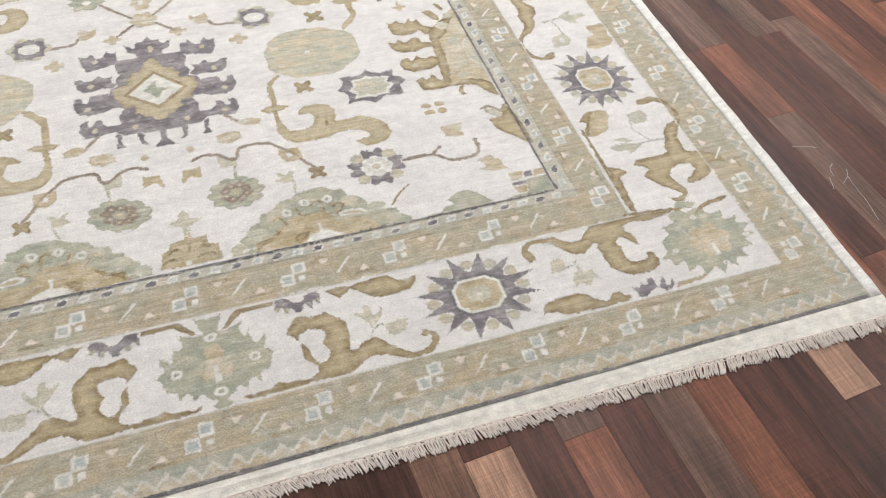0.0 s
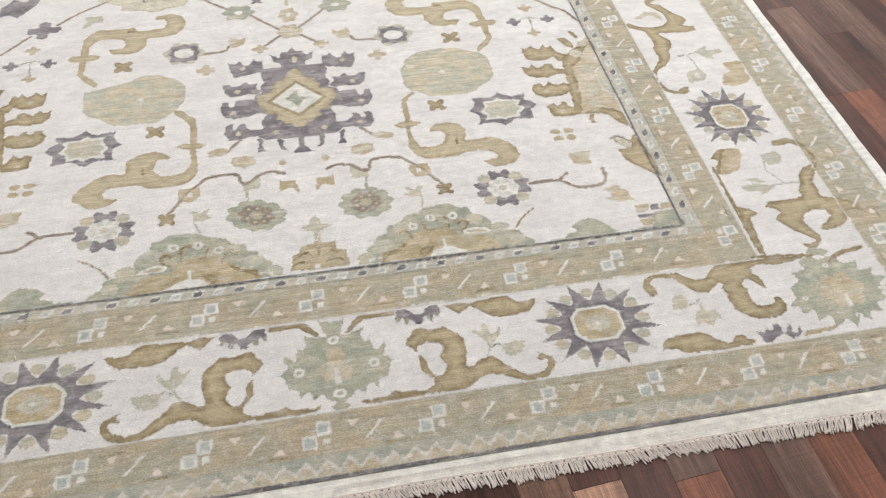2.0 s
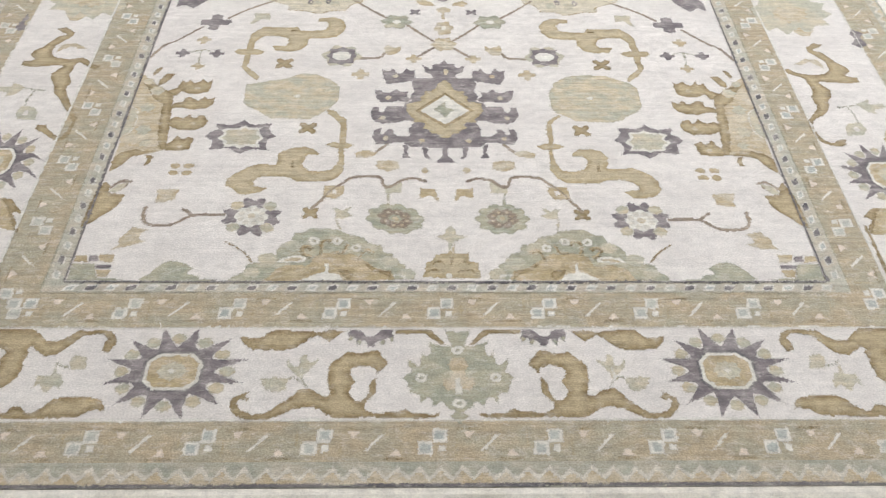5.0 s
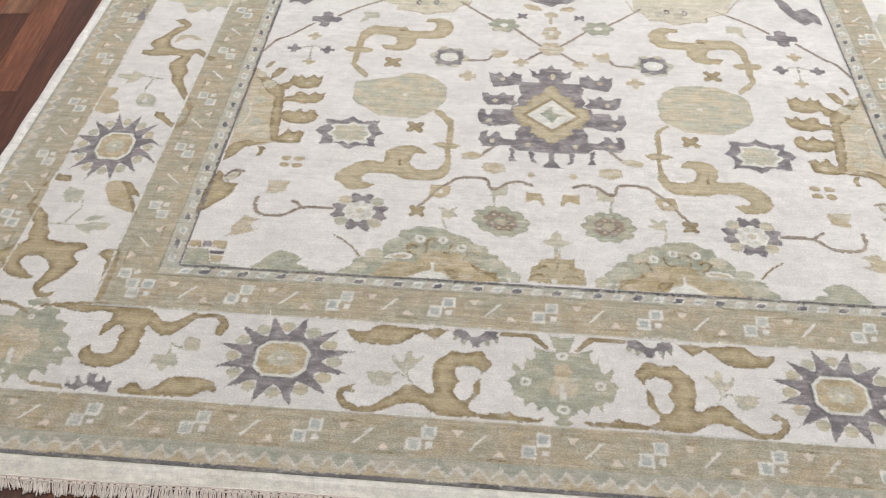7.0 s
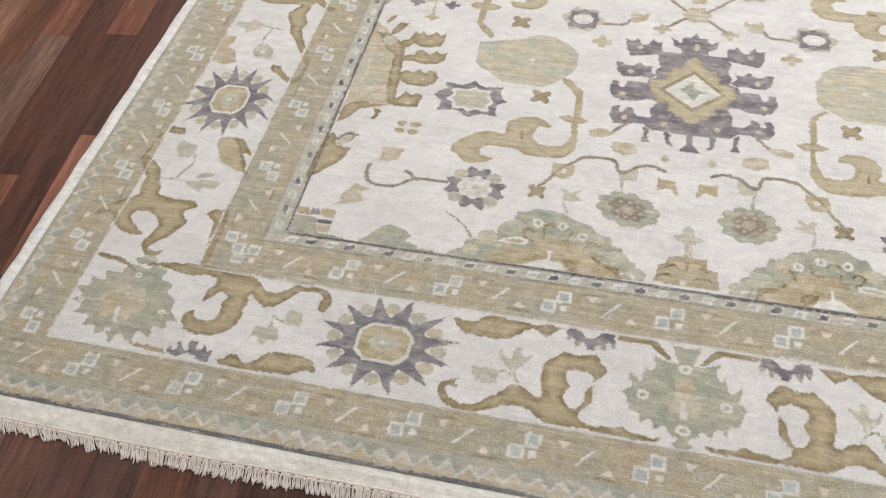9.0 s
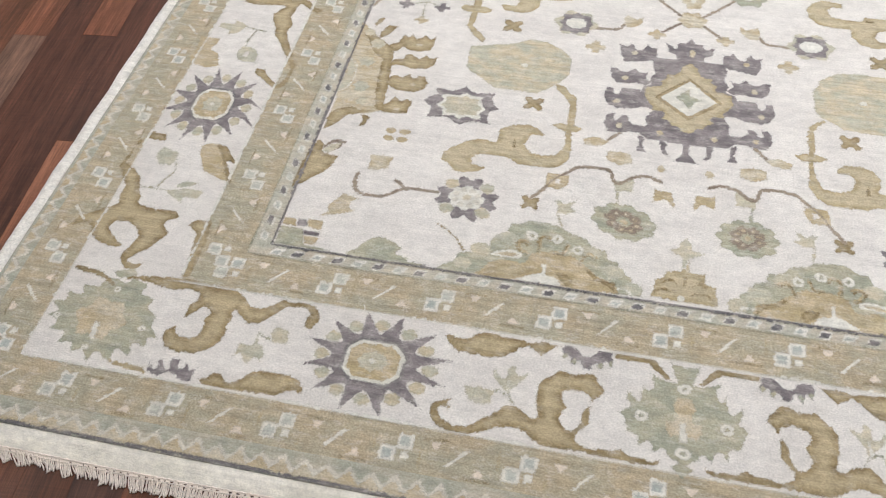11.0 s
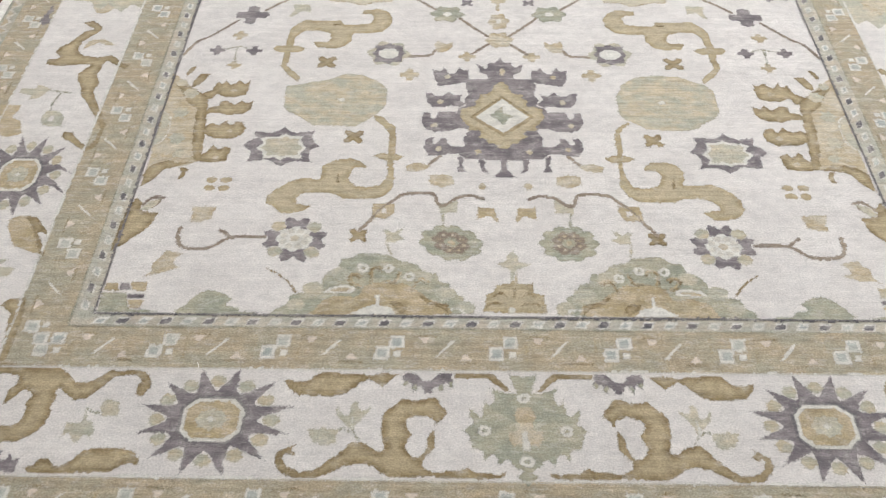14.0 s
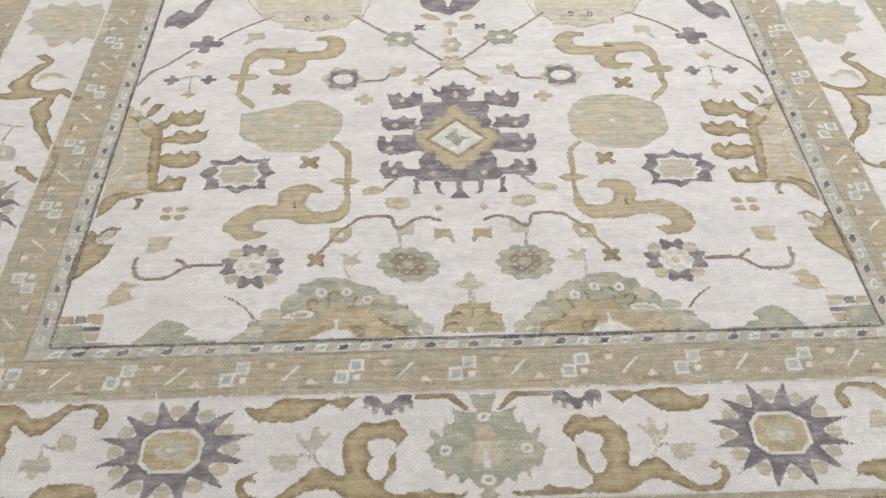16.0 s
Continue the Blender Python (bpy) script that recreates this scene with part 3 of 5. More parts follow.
patch("border_palmette_bar", CHALK, 3, [(0.6, -1.7), (1.9, -1.8), (2.1, -5.5), (0.8, -5.7)], "one", main_border)
oval("ring", CHALK, 4, 1.4, 4.7, 1.4, 1.2, "one", main_border)
oval("ring_heart", SAGE, 5, 1.4, 4.7, 0.65, 0.55, "one", main_border)
oval("ring", CHALK, 4, 8.6, -1.7, 1.4, 1.2, "pair", main_border)
oval("ring_heart", SAGE, 5, 8.6, -1.7, 0.65, 0.55, "pair", main_border)
oval("ring", CHALK, 4, 1.4, -7.5, 1.4, 1.2, "one", main_border)
oval("ring_heart", SAGE, 5, 1.4, -7.5, 0.65, 0.55, "one", main_border)
patch("border_crown", SAGE, 1, [(1.2, 9.3), (4.2, 9.9), (3.6, 8), (2.6, 5.4), (1.2, 5.3)], "half", main_border)
patch("border_crown", SAGE, 1, [(1.4, -8.9), (3.4, -10), (1.6, -11.8)], "half", main_border)
sunflower(54.6, -0.1, 12.5, 10, main_border)
patch("corner_palmette", SAGE, 1, [(110, 8.6), (107.3, 8), (106.2, 9.6), (102.8, 8.2), (103.3, 6), (100, 5.3), (100.6, 3.2), (98, 1.7), (98, -0.9), (95.7, -3), (97.7, -3.2), (97.6, -5.3), (100.2, -4.5), (99.9, -7.6), (102.8, -6.3), (103.1, -9.4), (106.3, -7.6), (107.1, -10.4), (109, -7.8), (111.3, -9.1), (111.6, -6.7), (114.6, -7.3), (114.2, -4.7), (117.8, -4.7), (116.5, -2.5), (120.1, -1.9), (117.6, -0.5), (120.5, 1.4), (117.1, 2), (118.5, 4.2), (114.9, 3.6), (115.7, 6.4), (112.4, 6), (111.8, 8.6)], "pair", main_border)
lobed("corner_palmette_heart", TAN, 2, 108.8, -0.6, 5.6, 5.1, "pair", main_border)
patch("corner_palmette_bar", CHALK, 3, [(109.2, -5.2), (109.5, -1.6), (108.4, -1.4), (107.8, -5.4)], "pair", main_border)
oval("ring", CHALK, 3, 117.5, -1.6, 0.9, 0.8, "pair", main_border)
oval("ring", CHALK, 3, 99.8, -1.5, 0.9, 0.8, "pair", main_border)
oval("ring", CHALK, 3, 108.4, 6.1, 0.9, 0.8, "pair", main_border)
oval("ring", CHALK, 3, 108.9, -7.4, 0.9, 0.7, "pair", main_border)
patch("border_crown", SAGE, 1, [(111.4, 10.3), (107.1, 11.6), (105.7, 10), (109.4, 8.7)], "pair", main_border)
stroke("vine", OCHRE, 1, [(119, 9.9, 1.1), (117.3, 9.5, 1.4), (113.3, 9, 1.2), (109.9, 7.2, 0.9)], "pair", main_border)
stroke("vine", OCHRE, 1, [(105, 9.8, 1), (93.4, 11, 1)], "pair", main_border)
stroke("border_band", OCHRE, 1, [(96.2, 39.2, 1), (96.2, 31.3, 1.1), (96, 25.8, 1.1), (95.8, 12.7, 1)], "one", main_border)
sunflower(107.9, 56.3, 10.8, 11, main_border)
patch("leaf", TAN, 1, [(109.3, 118.5), (106.4, 117.2), (105.4, 120), (102.7, 117.8), (104.4, 115.3), (107.1, 115.1)], "pair", main_border)
patch("crown", PLUM, 1, [(122.8, 110.9), (121.8, 114.6), (123.5, 116.9), (120.4, 119.2), (119, 116.3), (120, 114.1), (117.9, 111.3), (120.1, 109.4)], "pair", main_border)
patch("side_border_palmette", PALE_SAGE, 1, [(-119.4, 132.4), (-117.1, 135.0), (-118.8, 138.4), (-115.1, 139.2), (-114.2, 142.0), (-110.5, 139.9), (-107.2, 142.6), (-104.0, 139.7), (-99.6, 141.5), (-97.8, 137.2), (-94.1, 134.9), (-95.6, 131.1), (-93.3, 127.5), (-96.1, 126.3), (-97.6, 123.2), (-100.4, 125.1), (-102.5, 121.3), (-106.4, 124.5), (-109.5, 122.0), (-112.2, 126.2), (-116.9, 126.4), (-115.5, 129.5)], "one", main_border)
patch("side_border_palmette", PALE_SAGE, 1, [(117.6, 126.9), (115.3, 129.5), (117.0, 132.9), (113.3, 133.7), (112.4, 136.5), (108.7, 134.4), (105.4, 137.1), (102.2, 134.2), (97.8, 136.0), (96.0, 131.7), (92.3, 129.4), (93.8, 125.6), (91.5, 122.0), (94.3, 120.8), (95.8, 117.7), (98.6, 119.6), (100.7, 115.8), (104.6, 119.0), (107.7, 116.5), (110.4, 120.7), (115.1, 120.9), (113.7, 124.0)], "one", main_border)
patch("side_border_palmette_heart", TAN, 2, [(-112.3, 132.2), (-111.3, 133.4), (-112.1, 134.9), (-110.4, 135.3), (-110.0, 136.5), (-108.3, 135.6), (-106.8, 136.8), (-105.4, 135.5), (-103.4, 136.3), (-102.6, 134.4), (-101.0, 133.3), (-101.6, 131.6), (-100.6, 130.0), (-101.8, 129.5), (-102.5, 128.1), (-103.8, 128.9), (-104.7, 127.2), (-106.5, 128.7), (-107.9, 127.5), (-109.1, 129.5), (-111.2, 129.5), (-110.6, 130.9)], "one", main_border)
patch("side_border_palmette_heart", TAN, 2, [(110.5, 126.7), (109.5, 127.9), (110.3, 129.4), (108.6, 129.8), (108.2, 131.0), (106.5, 130.1), (105.0, 131.3), (103.6, 130.0), (101.6, 130.8), (100.8, 128.9), (99.2, 127.8), (99.8, 126.1), (98.8, 124.5), (100.0, 124.0), (100.7, 122.6), (102.0, 123.4), (102.9, 121.7), (104.7, 123.2), (106.1, 122.0), (107.3, 124.0), (109.4, 124.0), (108.8, 125.4)], "one", main_border)
patch("border_scroll", OCHRE, 1, [(17.3, -1.1), (16.5, 0), (15.4, 1.1), (15.4, 2.5), (16.4, 3.2), (17, 4.6), (18.8, 4.8), (20.6, 4.1), (23.7, 4.5), (24.6, 3.3), (26.1, 2.2), (27, 0.8), (27, -1.9), (26.6, -4.2), (26, -5.7), (27.4, -5.8), (29.3, -4.2), (31.8, -4), (33, -5.5), (34.2, -6.7), (35.8, -8.1), (37.4, -9.4), (39.4, -9.6), (41.2, -8.8), (42, -7.6), (42, -6.6), (40.5, -6.8), (40.1, -6), (41.4, -5.5), (39.9, -4.5), (41.5, -5), (43.2, -6.1), (43.6, -7.9), (42.7, -9.4), (41.1, -10.7), (38.5, -11.1), (36.4, -10.8), (34.4, -9.7), (32.4, -8.6), (29.8, -8.2), (28, -8.7), (26.8, -9.7), (25, -10.6), (17.5, -10.4), (13.2, -10.7), (6.7, -10.8), (5.2, -10.1), (4.9, -9.2), (6.3, -9.6), (10.1, -9.5), (11.5, -8.4), (13.3, -9.1), (17.6, -9.4), (19.7, -8.2), (19.2, -7.3), (18.5, -6.5), (17.4, -5.2), (17.2, -3.7), (17.2, -1.6), (18.2, -2), (18.9, -3.4), (19, -5.3), (19.9, -6.6), (21, -6.9), (22, -5.7), (22.4, -4.5), (21.7, -2.9), (21.2, -2.6), (22.1, -1.6), (22.5, -0.6), (22.2, 0.5), (19.5, 1.1), (17.7, 0.5)], "pair", main_border)
patch("crown", PLUM, 2, [(14.5, 9.9), (16.9, 9.9), (17.8, 8.9), (18.3, 8.2), (19.8, 8.2), (20.6, 9.4), (21.6, 9.9), (23.2, 9.9), (23.5, 8.9), (23.1, 6.8), (22.6, 7.5), (22.3, 8), (21.8, 7.7), (21.5, 5.6), (20.9, 6.8), (20.3, 7.6), (19.8, 6.8), (19.5, 5.6), (18, 5.6), (17.8, 6.8), (17.6, 7.4), (16.7, 6.8), (16.3, 5.7), (16, 6.8), (15.8, 7.7), (15, 7.5), (14.3, 6.7)], "pair", main_border)
oval("crown_tip", SAGE, 3, 14.7, 7.5, 0.55, 0.7, "pair", main_border)
oval("crown_tip", SAGE, 3, 16.5, 6.8, 0.55, 0.7, "pair", main_border)
oval("crown_tip", SAGE, 3, 21.2, 6.8, 0.55, 0.7, "pair", main_border)
oval("crown_tip", SAGE, 3, 22.9, 7.7, 0.55, 0.7, "pair", main_border)
patch("vine", OCHRE, 1, [(6.9, 10), (14.3, 9.9), (14.2, 8.6), (7.8, 8.7), (5, 6.2), (3.5, 6), (5.7, 8.6)], "pair", main_border)
patch("long_leaf", OCHRE, 1, [(23.7, 9.6), (25.1, 8.9), (26, 7.9), (27.2, 6.7), (28, 7.4), (29.8, 8.4), (31.2, 7.5), (32.5, 6.1), (33.7, 5.2), (35.4, 4.8), (37.9, 4.8), (41.1, 4.9), (42.9, 6.3), (43.7, 7.5), (43.5, 8.5), (42.6, 8.2), (40.8, 7.7), (39.3, 8.3), (38.7, 9.3), (37.7, 9.9), (34.8, 9.8), (29.4, 9.3), (27.4, 9.8)], "pair", main_border)
patch("leaf", PALE_SAGE, 1, [(31.6, 4), (32.5, 3.2), (32.4, 1.5), (33, 0.8), (34, 1.9), (34.5, 3), (34.9, 2.1), (34.4, 0.7), (33.1, -0.7), (32.1, -1.8), (31.6, -2.3), (31.3, -0.7), (30.5, 0.1), (29.9, 1.2), (29.1, 1.6), (28.8, 2.8), (29.7, 2.4), (30.4, 1.8), (30.9, 2.7), (31, 3.5)], "pair", main_border)
stroke("leaf_vein", CHALK, 2, [(31.9, 0.5, 0.55), (32.0, -1.7, 0.55)], "pair", main_border)
stroke("sprig_stem", SAGE, 1, [(31.7, -2.1, 0.5), (30.7, -3.9, 0.5)], "pair", main_border)
stroke("sprig_stem", SAGE, 1, [(32.0, -2.3, 0.5), (33.2, -1.5, 0.5), (33.9, -1.9, 0.5)], "pair", main_border)
patch("bud", PALE_SAGE, 1, [(33.8, -1.7), (36.6, -1.4), (38.9, -1.6), (38.5, -2.9), (37.8, -4.3), (35.9, -5), (34.2, -4.5), (34.2, -3.2)], "pair", main_border)
patch("border_palmette", SAGE, 1, [(1.4, 6.9), (2.4, 6.1), (4, 5.7), (5.6, 6.2), (7.7, 7.1), (7.1, 5.7), (7, 4), (7.9, 3.2), (8.6, 4.9), (8.9, 2.3), (9.1, 0.9), (10, 1.7), (11.3, 2.9), (11.3, 1.1), (10.6, -0.2), (11.6, -0.9), (12.6, -1.8), (11.6, -2.4), (11.3, -3.8), (10.8, -5.4), (10.1, -5.2), (8.9, -5.6), (9.1, -7.7), (8.2, -6.9), (7.2, -5.7), (6.6, -6.9), (6.4, -8.3), (5.5, -7.6), (4.6, -6.9), (4, -8.2), (2.8, -8.9), (2, -9.6), (1.4, -9.9)], "half", main_border)
patch("border_palmette_heart", TAN, 2, [(1.4, 3.2), (2.8, 3), (3.5, 1.2), (2.6, -0.5), (3, -1.6), (4.5, -1.6), (4.6, -3.2), (3.8, -4.8), (2.8, -4.6), (1.8, -4.2), (1.4, -2.3)], "half", main_border)
patch("border_scroll", OCHRE, 1, [(69.4, 4.6), (67.7, 4.4), (67.3, 5.6), (66.7, 6.9), (67.7, 9), (69.7, 10.1), (72.7, 9.7), (75.3, 9.8), (76.7, 8.4), (78.7, 7.1), (80.9, 7.2), (82.5, 8.9), (84.4, 10.2), (88.3, 10.3), (94.8, 10.3), (101.2, 10.1), (107.1, 10), (107.9, 8.9), (104.7, 9), (100.4, 8.3), (97.1, 8.1), (94.7, 8.8), (92, 8.5), (91.7, 6.8), (92.7, 5.6), (93, 3.6), (93, 2.1), (91.6, 3.3), (90.5, 5), (89.5, 5.6), (88, 4.3), (88.8, 3.1), (88.4, 1.2), (88.4, -0.6), (90, -1.7), (92.1, -1.7), (93.2, -0.9), (93.5, 0.5), (95.1, -0.7), (95.2, -2.6), (94.1, -4.3), (91.5, -5.1), (87.9, -4.9), (85.5, -3.4), (84.1, -1.8), (83.6, 0.4), (83.8, 2.6), (83.4, 4.2), (84.2, 5.3), (83.5, 5.7), (81.7, 4.4), (80.3, 3.4), (78, 3.7), (75.7, 6), (74, 8.2), (71.7, 8.8), (69.8, 8.7), (68.8, 7.7), (69.6, 6.3)], "pair", main_border)
patch("bud", PALE_SAGE, 1, [(71.9, 3.5), (74.6, 3.9), (75.1, 2), (74.1, 0.2), (71.1, 0.3)], "pair", main_border)
stroke("sprig_stem", SAGE, 1, [(74.7, 0.9, 0.5), (76.4, 1.3, 0.5), (77.4, 2.0, 0.5)], "pair", main_border)
patch("leaf", PALE_SAGE, 1, [(77.3, 2), (77.6, 0.3), (77.5, -1.2), (78.5, -1), (80.2, -0.7), (80.2, -2.4), (80.6, -3.9), (79.2, -3), (77.9, -4.9), (76.9, -4.6), (76.4, -3.3), (74.8, -4.2), (74.8, -2.2), (75.7, -0.4), (76.3, -1.4)], "pair", main_border)
patch("long_leaf", OCHRE, 1, [(65.4, -8.9), (65.6, -7.6), (66.6, -6.3), (69.5, -5.7), (72.1, -5.7), (74.3, -5.6), (76.1, -6.6), (77, -7.8), (78.4, -8.8), (79.7, -9.3), (81.2, -7.7), (82.8, -7.8), (83.7, -9), (85.2, -9.6), (84, -10.5), (81.2, -10.5), (77.1, -10.5), (70.1, -10.3), (68.2, -9), (66.6, -8.6)], "pair", main_border)
patch("crown", PLUM, 1, [(86.4, -10.4), (86.2, -8.8), (86, -7.5), (87.3, -8.1), (88.4, -6.6), (88.7, -8), (89.5, -7.9), (89.9, -6.4), (91.3, -6.2), (91.5, -7.8), (90.7, -9), (91.8, -8.8), (93.3, -6.6), (93.8, -7.4), (93.2, -9.4), (94.1, -9.1), (95.3, -7.6), (95.1, -9.6), (93.9, -10.4), (92.6, -10.5), (91.5, -9.3), (89.7, -9.6), (88.4, -10.5), (87.1, -10.7)], "pair", main_border)
patch("vine", GOLD, 1, [(94.7, -10.5), (95.7, -9.3), (99.6, -8.9), (102.2, -9), (103.9, -7.7), (103.2, -9.4), (101.4, -10.1), (97.6, -10.2)], "pair", main_border)
patch("border_band", OCHRE, 1, [(96.4, 26.1), (99.3, 24.8), (100.6, 23.2), (98, 21.9), (97.6, 18.1), (97.1, 12.4), (97, 10.8), (95.5, 11.8), (95.3, 15.9), (95.5, 21)], "pair", main_border)
patch("border_scroll", OCHRE, 1, [(114.6, 45.8), (118.5, 46.3), (121.1, 44.9), (122.4, 42.7), (122.7, 39.7), (123.1, 37.6), (120.6, 34), (118.1, 30.6), (118.1, 27.8), (117.5, 26), (122.1, 24.5), (125.2, 22.3), (125.8, 19.6), (123, 20.8), (121, 20.2), (120.5, 18.2), (117.8, 16.3), (114, 15.6), (112.2, 16.5), (114.5, 17.9), (116.9, 19.9), (116.5, 21.7), (113.8, 22), (111.3, 21.1), (109.9, 19.1), (110.5, 16.8), (111.6, 14.9), (111.3, 13), (109.5, 11.3), (107.6, 11), (106.3, 12.3), (106.1, 13.3), (107.8, 12.6), (109.8, 13.2), (108.8, 14.6), (106.4, 16.6), (104.8, 18.9), (103.6, 20.8), (105.8, 22.6), (105, 23.7), (102.9, 24.7), (104.1, 26.3), (108.9, 26.1), (112.1, 26.4), (113.5, 26.9), (113.1, 28.4), (114.5, 30.5), (115.5, 33.4), (117.6, 35.4), (120.4, 36.6), (122, 38.8), (121.5, 40.8), (120.6, 42.9), (118.7, 44.2), (117.3, 43.8), (114.3, 43.8), (113.9, 44.4)], "pair", main_border)
patch("leaf", PALE_SAGE, 1, [(100, 32), (102.5, 32.2), (104.7, 32.3), (105.8, 31.6), (109.2, 31.2), (106.2, 29.3), (103.6, 28.2), (104.3, 29.9), (100.9, 30)], "pair", main_border)
patch("leaf", PALE_SAGE, 1, [(101.9, 34), (104.8, 34.2), (107, 32.6), (106, 32), (103.5, 32.8)], "pair", main_border)
stroke("sprig_stem", SAGE, 1, [(109.1, 31.0, 0.5), (112.0, 31.2, 0.5), (114.8, 31.0, 0.5)], "pair", main_border)
stroke("sprig_stem", SAGE, 1, [(109.5, 39.2, 0.5), (108.6, 36.2, 0.5), (109.8, 34.1, 0.5), (110.9, 31.5, 0.5)], "pair", main_border)
patch("bud", PALE_SAGE, 1, [(109.5, 41.3), (113.6, 42.2), (114.8, 40.1), (113.1, 37.5), (110, 37.5), (109.4, 39.4)], "pair", main_border)
patch("long_leaf", BUFF, 1, [(96.7, 42), (99.3, 44.7), (103.1, 45.2), (105.3, 44.1), (105, 41.9), (102.4, 37.4), (99.3, 36.2), (96.3, 36.6), (96.9, 39), (98.9, 41.3)], "pair", main_border)
patch("long_leaf_edge", OCHRE, 1.6, [(96.7, 42), (99.3, 44.7), (102.4, 45.1), (100.7, 43.5), (99.4, 41.3), (97.2, 36.7), (96.3, 36.6), (96.9, 39), (98.5, 41.2)], "pair", main_border)
patch("border_scroll", OCHRE, 1, [(109.7, 111), (107.7, 109.4), (105.1, 107.9), (107.6, 107.6), (109.3, 105.1), (110.8, 102.1), (112.7, 100.4), (113.3, 98.4), (110.6, 95.9), (114.2, 95.5), (114.2, 93.3), (110.6, 92.6), (104.9, 93.3), (102.4, 93.3), (103.5, 91.8), (104.9, 89.6), (104.2, 87), (102.5, 84.6), (101.9, 81.6), (99.6, 78.9), (96.6, 77.3), (95.3, 75), (95.6, 71.4), (96.7, 68.9), (98.7, 67.9), (99.5, 69.2), (102, 69.4), (101.9, 67.5), (99.9, 66.4), (96.8, 67.2), (94.7, 69.1), (94.2, 72.7), (94.6, 77), (97.9, 80.8), (98.8, 83.3), (98.4, 86.7), (99.7, 89.1), (99.5, 92.3), (98.9, 95.1), (95.3, 96.9), (94.3, 98.9), (96.1, 99.3), (98, 97.4), (101.8, 96.4), (105.5, 97.1), (107.4, 99.1), (107.4, 102.5), (105.8, 104.9), (104, 107.2), (103.8, 109.3), (107, 111.9)], "pair", main_border)
patch("border_curl", TAN, 1, [(97.9, 101.3), (102, 104), (105.4, 103.8), (106.4, 101.1), (106.2, 99.2), (105, 100.5), (103.1, 102.4), (100.1, 101)], "pair", main_border)
patch("leaf", PALE_SAGE, 1, [(109.6, 83.8), (113.7, 85.9), (113.3, 83.8), (117.2, 84.1), (117.3, 82.3), (113.5, 81.2), (114.2, 79.6), (111.6, 80.4)], "pair", main_border)
patch("bud", PALE_SAGE, 1, [(103.3, 74), (104.8, 75.8), (108.3, 76.3), (109, 73.3), (107.5, 71.1), (102.9, 70.7)], "pair", main_border)
oval("bud_heart", IVORY, 2, 106.3, 73.4, 0.9, 1.1, "pair", main_border)
stroke("sprig_stem", SAGE, 1, [(104.4, 82.3, 0.5), (106.8, 82.8, 0.5), (109.7, 83.2, 0.5)], "pair", main_border)
stroke("sprig_stem", SAGE, 1, [(106.7, 82.6, 0.5), (107.7, 78.9, 0.5), (107.5, 76.0, 0.5)], "pair", main_border)
patch("long_leaf", BUFF, 1, [(115.1, 78), (120.4, 78.1), (121.2, 75.5), (119.6, 72.5), (120.7, 70.7), (118.6, 68.5), (114.2, 67.4), (111.5, 68.7), (113.3, 72.8), (116.1, 73.7), (115.2, 75.5)], "pair", main_border)
patch("medallion_base", PLUM, 1, [(0, 102.9), (1, 100.5), (2.8, 100.9), (3.2, 97.5), (3.8, 99), (5.7, 100.1), (4.9, 96.7), (3.2, 95.9), (3, 94.1), (7.9, 94.4), (8.6, 91.7), (7.8, 88.5), (9, 86.3), (8.3, 84.2), (10.2, 83.5), (11.1, 81), (9.9, 76.6), (7.7, 75.5), (9.1, 73.1), (8.9, 70.1), (10.8, 69.2), (10, 67), (8.6, 65.9), (4.6, 65.7), (1, 65.4), (0, 65.5)], "half", field)
patch("medallion_arm", PLUM, 1, [(7.6, 98), (9, 97.3), (9.9, 98.8), (11.2, 96.5), (12.3, 96), (14, 98.7), (15, 97.1), (16.9, 98.2), (16.2, 93.7), (15.4, 91.5), (13.4, 91.6), (11.3, 92.1), (9.2, 92.6), (7.5, 92.6)], "pair", field)
patch("medallion_arm", PLUM, 1, [(8.1, 84.9), (9.9, 86.3), (9.2, 88.4), (11.4, 87.9), (12.6, 89.4), (13.8, 88.1), (15.6, 87.6), (16.7, 88.8), (18.5, 88.8), (17.9, 85.4), (16.6, 83.6), (13.8, 83.4), (12.1, 84.1), (9.9, 83.6)], "pair", field)
patch("medallion_arm", PLUM, 1, [(9.7, 80.1), (10.9, 81.9), (13.3, 82.2), (15.1, 81.9), (15.8, 79.3), (16.8, 79.8), (17, 81.7), (18.8, 81.6), (19.1, 78.3), (18, 75.8), (16, 74.9), (12.6, 75), (10.4, 76), (8.3, 76.3)], "pair", field)
patch("medallion_arm", PLUM, 1, [(8.4, 70.1), (11.5, 70), (12.7, 71.1), (13.1, 73), (14.4, 72.6), (15.6, 70.6), (16.3, 71), (15.8, 73.3), (17.8, 72.5), (18.4, 69.6), (17, 66.8), (14.5, 66.9), (12, 67.7), (8.2, 67.4)], "pair", field)
patch("medallion_foot", PLUM, 1, [(4.1, 66.1), (5.7, 66), (5.2, 62.4), (4, 61.5), (3.1, 61.4), (4.1, 62.8)], "pair", field)
patch("medallion_foot", PLUM, 1, [(9.1, 66.7), (10.6, 67), (10.1, 64), (10.7, 61.9), (8.2, 61.6), (9.2, 63.7)], "pair", field)
patch("medallion_foot", PLUM, 1, [(0, 66.2), (0.6, 66.2), (0.6, 62.5), (2.5, 60.2), (0, 60.2)], "half", field)
